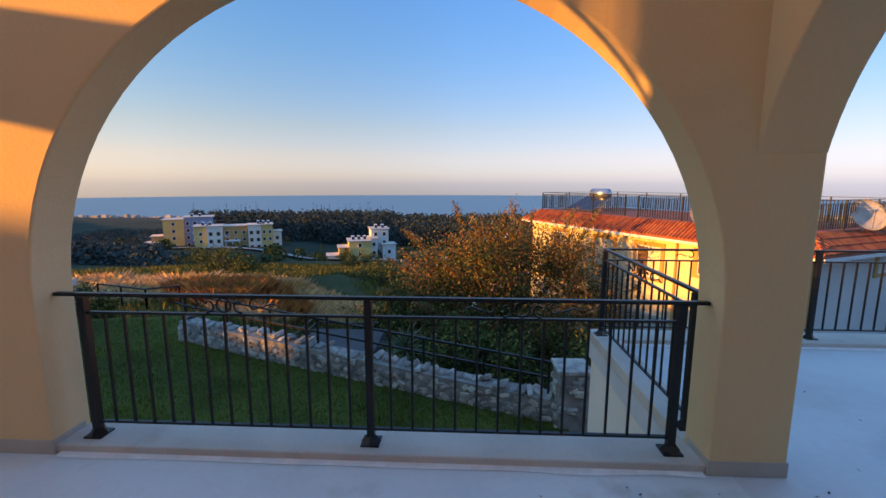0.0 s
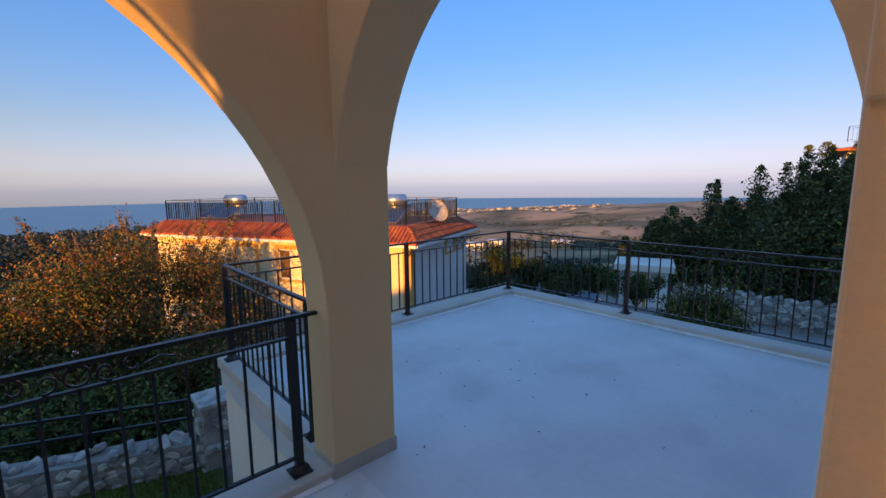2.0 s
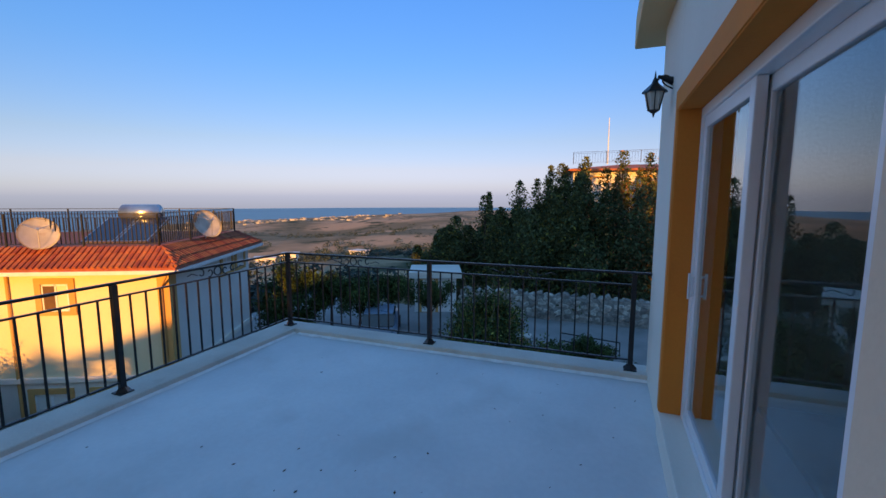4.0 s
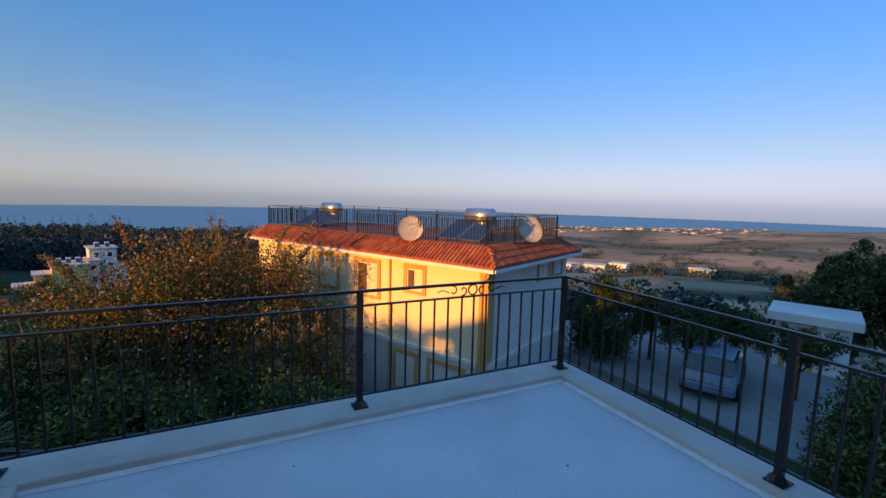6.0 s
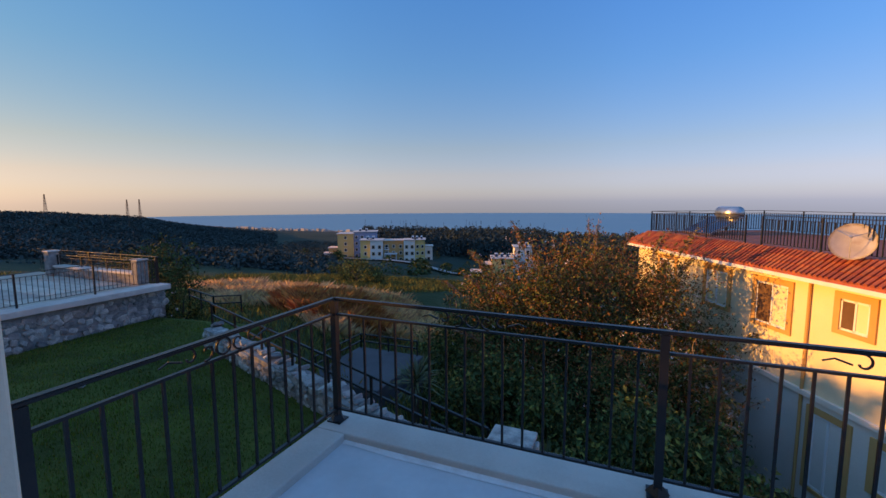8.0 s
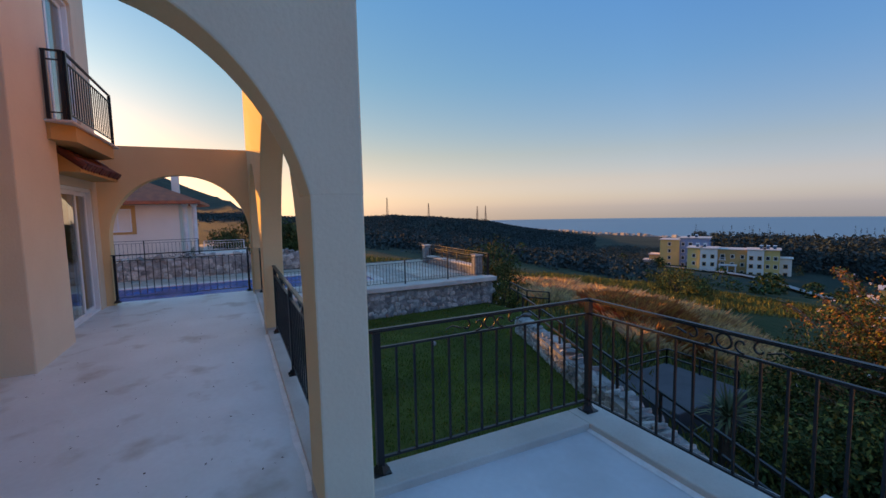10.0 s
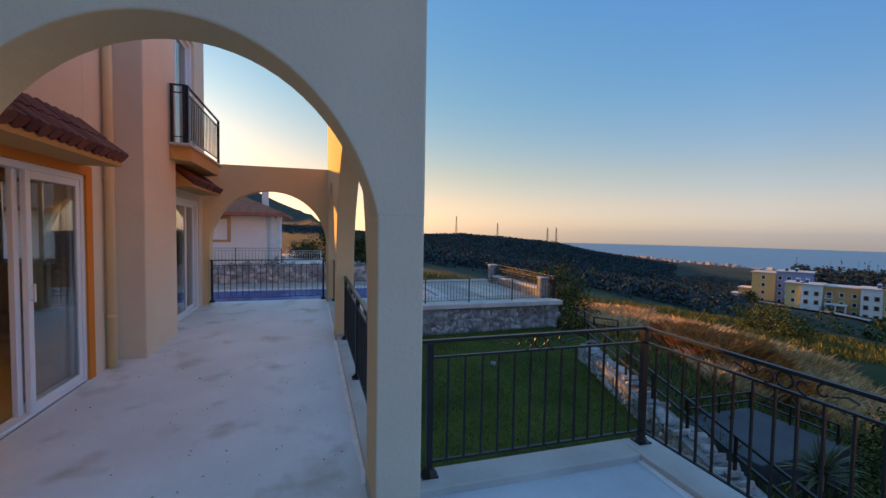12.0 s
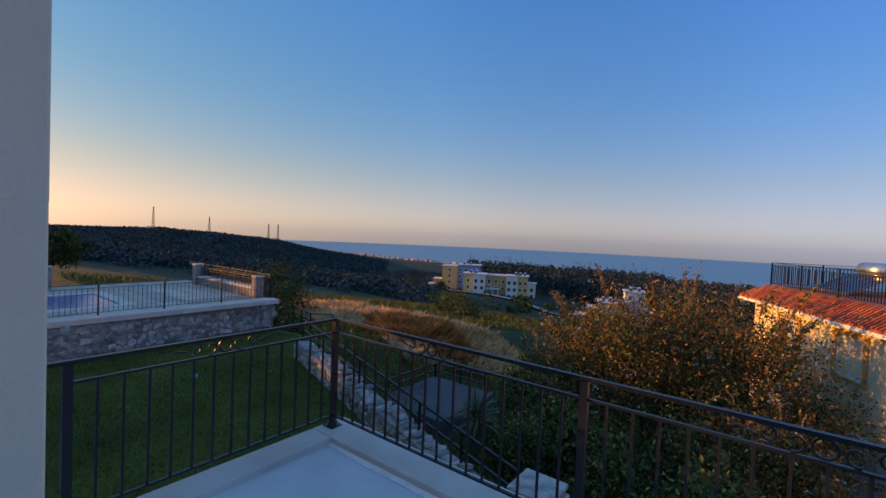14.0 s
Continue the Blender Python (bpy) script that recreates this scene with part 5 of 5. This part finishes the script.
ROOFRAIL = "dark iron railing round the flat roof terrace"
for a, b in (((0.8, -0.8), (6.9, -0.8)), ((7.6, -0.8), (13.5, -0.8)), ((0.8, -0.8), (0.8, -6.2)), ((0.8, -6.2), (13.5, -6.2)), ((13.5, -0.8), (13.5, -6.2))):
    ln = (Vector(a) - Vector(b)).length
    railing(ROOFRAIL, on_house(*a), on_house(*b), tuple(ln * k / max(1, round(ln / 2)) for k in range(max(1, round(ln / 2)) + 1)), (), z=0.21, H=0.95, step=0.12, foot=False, thick=0.022)


def boiler(at, rz, label):
    """A solar water heater: tank on a stand and two slanted panels."""
    s = thing("solar_heater", label, "solar heater", at, rz, group="solar water heaters")
    bm = bmesh.new()
    rod(bm, (-0.6, 0, 0.88), (0.6, 0, 0.88), 0.27, 20)
    bmesh.ops.bevel(bm, geom=[e for e in bm.edges if len(e.link_faces) == 2 and e.calc_face_angle(0) > 1.2], offset=0.05, segments=2, affect="EDGES")
    part("tank", bm, STEEL, s, "shiny steel water tank", True)
    for x in (-0.55, 0.55):
        bm = bmesh.new()
        bar(bm, (x, 0, 0), (x, 0, 0.64), 0.04)
        bar(bm, (x, 1.3, 0), (x, 0.1, 0.64), 0.04)
        part("stand_leg", bm, STEEL, s)
    for x0, x1 in ((-0.95, -0.03), (0.03, 0.95)):
        m = Matrix.Translation((0, 0.78, 0.38)) @ pose(0, 0, 0, -26)
        bm = bmesh.new()
        box(bm, x0, x1, -0.75, 0.75, -0.04, 0.03, m)
        p = part("panel", bm, STEEL, s)
        bm = bmesh.new()
        box(bm, x0 + 0.04, x1 - 0.04, -0.71, 0.71, 0.03, 0.036, m)
        part("collector_glass", bm, PANEL, p, "dark blue collector glass")
    return s


bx, by = on_house(2.5, -3.0)
boiler((bx, by, 0.22), 115.6, "steel solar water heater with two dark panels on the roof")
bx, by = on_house(11.7, -3.2)
boiler((bx, by, 0.22), 115.6, "steel solar water heater with two dark panels on the roof")


def dish(at, aim, r, label):
    d = thing("satellite_dish", label, "satellite dish", at, aim, group="satellite dishes")
    tilt = pose(0, 0, 0.55, 62)
    bm = bmesh.new()
    prev = [bm.verts.new(tilt @ Vector((0, 0, 0)))]
    for k in range(1, 7):
        rr = r * k / 6
        ring = [bm.verts.new(tilt @ Vector((rr * math.cos(6.2832 * s / 28), rr * 1.08 * math.sin(6.2832 * s / 28), 0.28 * rr * rr / r))) for s in range(28)]
        for s in range(28):
            if k == 1:
                bm.faces.new((prev[0], ring[s], ring[(s + 1) % 28]))
            else:
                bm.faces.new((prev[s], ring[s], ring[(s + 1) % 28], prev[(s + 1) % 28]))
        prev = ring
    bmesh.ops.solidify(bm, geom=bm.faces[:], thickness=0.012)
    part("reflector", bm, DISHMAT, d, "weathered white reflector", True)
    bm = bmesh.new()
    rod(bm, (0, 0.06, -0.02), (0, 0.06, 0.55), 0.025)
    rod(bm, (0, 0.06, 0.02), (0, 0.5, 0.0), 0.02)
    part("mast", bm, STEEL, d)
    bm = bmesh.new()
    for a in (-1.57, 0.7, 2.4):
        rod(bm, tilt @ Vector((r * 0.95 * math.cos(a), r * 0.95 * math.sin(a), 0.25 * r)), tilt @ Vector((0, 0, r * 0.85)), 0.009)
    rod(bm, tilt @ Vector((0, 0, r * 0.8)), tilt @ Vector((0, 0, r * 0.98)), 0.03)
    part("feed_arm", bm, STEEL, d)
    return d


dx, dy = on_house(3.85, -0.62)
dish((dx, dy, 0.02), -28, 0.45, "round white satellite dish on the eave, rust-stained")
dx, dy = on_house(0.62, -3.3)
dish((dx, dy, 0.1), -8, 0.48, "large white satellite dish on the eave corner")


def plain_house(name, label, at, rz, L, D, H, wall, windows, roof="flat", rise=1.4, over=0.6, rail=False, extra=None):
    """A block with windows on its +y and -x sides; flat roof with parapet, or a hipped tile roof."""
    ho = thing(name, label, "house", at, rz)
    bm = bmesh.new()
    box(bm, -L / 2, L / 2, -D, 0, -4, H)
    part("wall", bm, wall, ho)
    if roof == "hip":
        bm = bmesh.new()
        a = [bm.verts.new(p) for p in ((-L / 2 - over, over, H), (L / 2 + over, over, H), (L / 2 + over, -D - over, H), (-L / 2 - over, -D - over, H))]
        lo = [bm.verts.new(v.co - Vector((0, 0, 0.15))) for v in a]
        s = min(L, D) / 2
        r1 = bm.verts.new((-max(0.0, L / 2 - s), -D / 2 + (0 if L >= D else 0), H + rise))
        r2 = bm.verts.new((max(0.01, L / 2 - s), -D / 2, H + rise))
        bm.faces.new((a[0], a[1], r2, r1)), bm.faces.new((a[1], a[2], r2)), bm.faces.new((a[2], a[3], r1, r2)), bm.faces.new((a[3], a[0], r1))
        for i in range(4):
            bm.faces.new((lo[i], lo[(i + 1) % 4], a[(i + 1) % 4], a[i]))
        bm.faces.new(lo)
        bmesh.ops.recalc_face_normals(bm, faces=bm.faces[:])
        part("roof", bm, ROOFTILE, ho)
    else:
        bm = bmesh.new()
        box(bm, -L / 2 - 0.3, L / 2 + 0.3, -D - 0.3, 0.3, H, H + 0.35)
        part("roof", bm, GREYWALL, ho)
    for side, u, z, w, h in windows:
        if side == "n":
            window_part(ho, u, z, w, h, 0.0)
        else:
            e = window_part(ho, -L / 2 if side == "w" else L / 2, z, w, h, u)
            e.rotation_euler = (0, 0, math.pi / 2 if side == "w" else -math.pi / 2)
    return ho


# the western house above the pool, seen through the end arch; its +y side faces east
# its unseen length and ridge are sized to keep low sun off the terrace
wh = plain_house("hillside_house", "cream house with a hipped red tile roof above the stone wall", (-20.6, -7.13, -0.35), -90, 14.2, 8.0, 2.75, CREAM, [("n", -4.6, 1.3, 1.1, 1.1)], "hip", 2.1, 1.0)
bm = bmesh.new()
box(bm, -7.0, -6.65, -2.4, -2.05, 2.7, 4.3, bevel=0.02)
part("chimney", bm, CREAM, wh)
for cx in (-7.35, -7.75):
    bm = bmesh.new()
    rod(bm, (cx, -0.2, 0), (cx, -0.2, 2.62), 0.11, 12)
    box(bm, cx - 0.15, cx + 0.15, -0.35, -0.05, 2.5, 2.62)
    part("porch_column", bm, WHITE, wh, "white porch column")
railing("dark iron fence of the house above the stone wall", (-19.4, -8.0), (-19.4, 0.8), (0.0, 2.2, 4.4, 6.6, 8.8), (), z=-0.33, H=0.9, step=0.16, foot=False)
railing("white painted balustrade beside the cream house", (-20.0, 1.0), (-20.0, 2.8), (0.0, 1.8), (), z=-0.2, H=0.6, step=0.12, foot=False, mat=WHITE)
slab("pavement_hillside", CREAM, -30, -19.3, 0.8, 3.0, -3.0, -0.2, "pale terrace beside the cream house", "paving")
slab("ground_hillside", DECK, -30, -19.3, -9.0, 0.8, -3.0, -0.36, "terrace in front of the cream house", "paving")
slab("pavement_deck_west", DECK, -19.3, -5.8, -9.5, 0.1, -2.9, -1.24, "beige paving beside the house", "paving")

for k, (tx, ty, th, tr) in enumerate(((-23.5, 3.6, 2.6, 1.7), (-24.0, 5.6, 2.2, 1.5), (-27.0, 8.0, 2.2, 1.6))):
    shrub("garden_tree", "dark leafy tree beside the cream house", (tx, ty, -1.2), (tr * 1.3, tr * 1.3, th / 2), [LEAF], 9000, 0.08, 70 + k, group="dark garden trees")

# eastern house behind the conifers
eh = plain_house("roof_terrace_house", "pale house with a red tiled eave behind the conifers", (39.5, -1.5, -4.8), 97, 11, 8, 8.6, GREYWALL, [("n", -3.5, 6.6, 1.1, 1.3), ("n", 0.0, 6.6, 1.1, 1.3), ("n", 3.5, 6.6, 1.1, 1.3)], "hip", 0.6, 0.8)
railing("dark iron roof railing of the house behind the conifers", (38.6, -6.0), (38.9, 4.0), (0, 2.5, 5, 7.5, 10), (), z=4.25, H=0.95, step=0.2, foot=False)
mast = thing("antenna_mast", "tall thin white antenna mast on a roof", "antenna", (39.2, 1.4, 4.2))
bm = bmesh.new()
rod(bm, (0, 0, 0), (0, 0, 3.6), 0.05, 6, 0.025)
part("mast", bm, WHITE, mast)
hut = plain_house("white_hut", "small white flat-roofed hut beside the road", (24.4, 10.3, -5.0), 112, 2.4, 2.2, 2.0, WHITE, [("n", 0.4, 0.0, 0.8, 1.9)])
slab("road", ROAD, 18.5, 25.4, -30, 20, -5.35, -5.02, "grey asphalt road below the terrace", "road", 0.0)
slab("pavement_yard", DECK, 6.3, 18.5, -12, 4.2, -5.5, -5.08, "grey paved yard below the terrace", "paving", 0.0)
slab("pavement_yard_2", ROAD, 16.6, 24, 4.2, 19.5, -5.5, -5.04, "grey parking yard beside the road", "paving", 0.0)
pipe_rail("low black iron barrier beside the road", [(20.8, 2.9, -5.02), (20.3, 0.5, -5.02)], 0, 0.7)
pipe_rail("low black iron barrier beside the yard", [(19.9, -1.2, -5.02), (18.6, -2.6, -5.02)], 0, 0.9)
post = thing("gate_post", "square white rendered gate post beside the road", "gate post", (18.4, 4.1, -5.05))
bm = bmesh.new()
box(bm, -0.22, 0.22, -0.22, 0.22, 0, 1.15, bevel=0.03)
part("shaft", bm, GREYWALL, post)
bm = bmesh.new()
box(bm, -0.27, 0.27, -0.27, 0.27, 1.15, 1.23, bevel=0.02)
part("cap", bm, CURB, post)


def car(at, rz):
    c = thing("car", "pale blue hatchback parked in the yard", "car", at, rz)
    bm = bmesh.new()
    prism(bm, [(-2.0, 0.28), (2.0, 0.28), (2.05, 0.62), (1.85, 0.86), (0.95, 0.95), (-1.95, 0.95), (-2.05, 0.6)], -0.82, 0.82)
    bmesh.ops.bevel(bm, geom=bm.edges[:], offset=0.06, segments=2, affect="EDGES")
    part("body", bm, CARPAINT, c)
    bm = bmesh.new()
    prism(bm, [(-1.85, 0.93), (0.95, 0.93), (0.3, 1.42), (-1.45, 1.44)], -0.72, 0.72)
    bmesh.ops.bevel(bm, geom=bm.edges[:], offset=0.06, segments=2, affect="EDGES")
    part("cabin", bm, DARKGLASS, c, "dark car windows")
    bm = bmesh.new()
    box(bm, -1.42, 0.28, -0.66, 0.66, 1.42, 1.47, bevel=0.02)
    part("roof", bm, CARPAINT, c)
    for x in (-1.3, 1.3):
        for y in (-0.8, 0.8):
            bm = bmesh.new()
            rod(bm, (x, y - 0.1, 0.31), (x, y + 0.1, 0.31), 0.31, 18)
            part("wheel", bm, RUBBER, c)
    return c


car((19.6, 11.2, -5.04), 25)

# apartment blocks on the slope
def apartments(label, at, rz, blocks, tanks, porch=None):
    """Stepped blocks (x0, x1, front, depth, height, material, columns) under flat white roofs with water tanks."""
    f = thing("apartment_house", label, "house", at, rz, group="apartment houses on the slope")
    for x0, x1, front, depth, H, mat, cols in blocks:
        bm = bmesh.new()
        box(bm, x0, x1, front - depth, front, -4, H)
        part("wall", bm, mat, f)
        bm = bmesh.new()
        box(bm, x0 - 0.45, x1 + 0.45, front - depth - 0.4, front + 0.6, H, H + 0.24, bevel=0.05)
        part("roof", bm, CURB, f, "flat pale roof slab")
        for k in range(cols):
            u = x0 + (x1 - x0) * (k + 0.5) / cols
            for z in (1.0, 4.0, 7.0, 10.0):
                if z + 1.8 > H:
                    continue
                tall = (k + int(z)) % 3 == 0
                w, h, z0 = (1.25, 2.0, z - 0.7) if tall else (1.0, 1.25, z)
                win = new("window")
                win.parent, win.location = f, (u, front, z0)
                bm = bmesh.new()
                for c in ((-w / 2 - 0.16, -w / 2, 0, h), (w / 2, w / 2 + 0.16, 0, h), (-w / 2 - 0.16, w / 2 + 0.16, h, h + 0.16), (-w / 2 - 0.16, w / 2 + 0.16, -0.16, 0)):
                    box(bm, c[0], c[1], -0.02, 0.12, c[2], c[3])
                part("surround", bm, OCHRE if mat is CREAM else CREAM, win)
                bm = bmesh.new()
                box(bm, -w / 2, w / 2, -0.02, 0.03, 0, h)
                part("pane", bm, FLATGLASS, win)
                if tall and z > 2:
                    bm = bmesh.new()
                    box(bm, -w / 2 - 0.5, w / 2 + 0.5, 0.0, 1.1, -0.2, 0.0)
                    for q in range(9):
                        bx = -w / 2 - 0.45 + (w + 0.9) * q / 8
                        box(bm, bx - 0.03, bx + 0.03, 1.02, 1.08, 0, 0.9)
                    box(bm, -w / 2 - 0.5, w / 2 + 0.5, 1.0, 1.1, 0.86, 0.95)
                    part("balcony", bm, WHITE, win, "small white balcony")
    for x, y, z in tanks:
        bm = bmesh.new()
        rod(bm, (x - 0.55, y, z + 1.15), (x + 0.55, y, z + 1.15), 0.42, 12)
        for q in (-0.4, 0.4):
            box(bm, x + q - 0.06, x + q + 0.06, y - 0.3, y + 0.3, z + 0.3, z + 0.8)
        part("water_tank", bm, WHITE, f, "white water tank")
        bm = bmesh.new()
        box(bm, x - 0.5, x + 0.5, -0.8, 0.8, -0.04, 0.04, Matrix.Translation((0, y + 1.1, z + 0.75)) @ pose(0, 0, 0, -35))
        part("solar_panel", bm, PANEL, f)
    if porch:
        x0, x1, y0, h = porch
        for x in (x0, (x0 + x1) / 2, x1):
            bm = bmesh.new()
            box(bm, x - 0.2, x + 0.2, y0 + 2.2, y0 + 2.6, -3, h)
            part("porch_column", bm, WHITE, f)
        bm = bmesh.new()
        box(bm, x0 - 0.4, x1 + 0.4, y0, y0 + 2.9, h, h + 0.45, bevel=0.05)
        part("porch_roof", bm, WHITE, f)
    return f


apartments("yellow and cream apartment house with a white porch on the slope", (-93, 171, -26.0), 206,
           [(10, 14.5, 0.5, 9, 10.6, FLATYELLOW, 1), (4.5, 10, 1.4, 9, 10.6, CREAM, 2), (-5, 4.5, -1.8, 8, 10.2, OCHRE, 3), (-10, -5, 1.4, 9, 10.6, CREAM, 2), (-14.5, -10, 0.2, 9, 10.6, FLATYELLOW, 2), (-18, -14.5, -2.5, 6, 7.4, CREAM, 1)],
           [(11.5, -4, 10.6), (9, -4, 10.6), (-9, -4, 10.6), (-11, -4, 10.6), (-13, -4, 10.6)], (-1.5, 3.5, -1.8, 4.2))
apartments("pale blue and ochre apartment house on the slope", (-116, 179, -26.0), 208,
           [(-8, 3, 0.0, 10, 13.2, BLUEWALL, 4), (3, 10.5, 1.4, 10, 12.4, FLATYELLOW, 1), (10.5, 15, 0.6, 7, 5.6, OCHRE, 1), (11.2, 17, 2.6, 6, 3.2, WHITE, 2)],
           [(-3, -4, 13.2), (0, -4, 13.2)])
apartments("stepped yellow and white apartment house on the slope", (-35, 147, -27.0), 198,
           [(7.6, 11.4, 1.2, 6, 4.2, CREAM, 1), (4.2, 7.6, 0.6, 7, 6.8, FLATYELLOW, 1), (-3.2, 4.2, 1.6, 9, 9.0, FLATYELLOW, 1), (-5.6, -3.2, 0.2, 8, 9.6, GREYWALL, 1), (-10.2, -4.0, -4.5, 8, 12.4, GREYWALL, 2), (-12.2, -7.6, -1.0, 6, 7.2, WHITE, 1)],
           [(2.6, -3, 9.0), (0.6, -3, 9.0), (-1.4, -3, 9.0), (-6.0, -8, 12.4), (-8.4, -8, 12.4)])
# white cottages on the eastern slope
for k, (x, y, L, H) in enumerate(((104, 99, 6, 2.6), (112, 97, 5, 3.2), (97, 104, 4, 2.6), (133, 52, 4, 5.2), (150, 96, 6, 3.0))):
    plain_house("white_cottage", "small white flat-roofed cottage on the dry slope", (x, y, height(x, y)), 130 - 12 * k, L, 5, H, WHITE, [("n", -1.2, 0.8, 0.9, 1.1), ("n", 1.3, 0.8, 0.9, 1.1)])

# far town: pale boxes on the coast and the plain
co, faces = [], []
for k in range(640):
    if k < 200:
        a, r = radians(random.uniform(-14, 6)), random.uniform(760, 1250)
    elif k < 420:
        a, r = radians(random.uniform(-58, -22)), random.uniform(800, 1500)
    else:
        a, r = radians(random.uniform(38, 64)), random.uniform(600, 1500)
    x, y = r * math.sin(a), r * math.cos(a)
    w, d, h = random.uniform(3, 9), random.uniform(3, 8), random.uniform(1.5, 3.5) if k >= 420 else random.uniform(2.5, 7)
    z = max(height(x, y), -124) - 1
    b = len(co)
    co += [(x - w / 2, y - d / 2, z), (x + w / 2, y - d / 2, z), (x + w / 2, y + d / 2, z), (x - w / 2, y + d / 2, z)]
    co += [(p[0], p[1], z + h) for p in co[-4:]]
    faces += [(b, b + 1, b + 5, b + 4), (b + 1, b + 2, b + 6, b + 5), (b + 2, b + 3, b + 7, b + 6), (b + 3, b, b + 4, b + 7), (b + 4, b + 5, b + 6, b + 7)]
me = bpy.data.meshes.new("far_town")
me.from_pydata(co, [], faces)
me.materials.append(TOWN)
tagged(new("far_town", me), "small white houses of a town along the coast", "town", kind="stuff")


def lattice_mast(az, r, h):
    x, y = r * math.sin(radians(az)), r * math.cos(radians(az))
    m = thing("radio_mast", "thin steel radio mast on the ridge", "radio mast", (x, y, height(x, y)), group="radio masts on the ridge")
    bm = bmesh.new()
    for sx, sy in ((-1, -1), (1, -1), (1, 1), (-1, 1)):
        rod(bm, (sx * 0.9, sy * 0.9, -1), (sx * 0.2, sy * 0.2, h), 0.12, 4)
    part("leg_frame", bm, MASTGREY, m)
    bm = bmesh.new()
    for k in range(8):
        t = k / 8
        w = 0.9 - 0.7 * t
        for p, q in (((-w, -w), (w, -w)), ((w, -w), (w, w)), ((w, w), (-w, w)), ((-w, w), (-w, -w)), ((-w, -w), (w, w))):
            rod(bm, (p[0], p[1], h * t), (q[0], q[1], h * t + h / 10), 0.07, 4)
    part("bracing", bm, MASTGREY, m)


for az, h in ((-70.8, 19), (-65.3, 15), (-58.8, 15), (-57.7, 16)):
    lattice_mast(az, 415, h)
# lane below the apartment houses
bm = bmesh.new()
for k in range(40):
    t0, t1 = k / 40, (k + 1) / 40
    pts = []
    for t, w in ((t0, -4.0), (t0, 4.0), (t1, 4.0), (t1, -4.0)):
        x, y = -112 + 96 * t, 160 - 24 * t + 6 * math.sin(t * 5)
        pts.append(bm.verts.new((x, y + w, height(x, y + w) + 0.7)))
    bm.faces.new(pts)
tagged(mesh_object("road_2", bm, LANE), "grey lane past the apartment houses", "road", kind="structure")
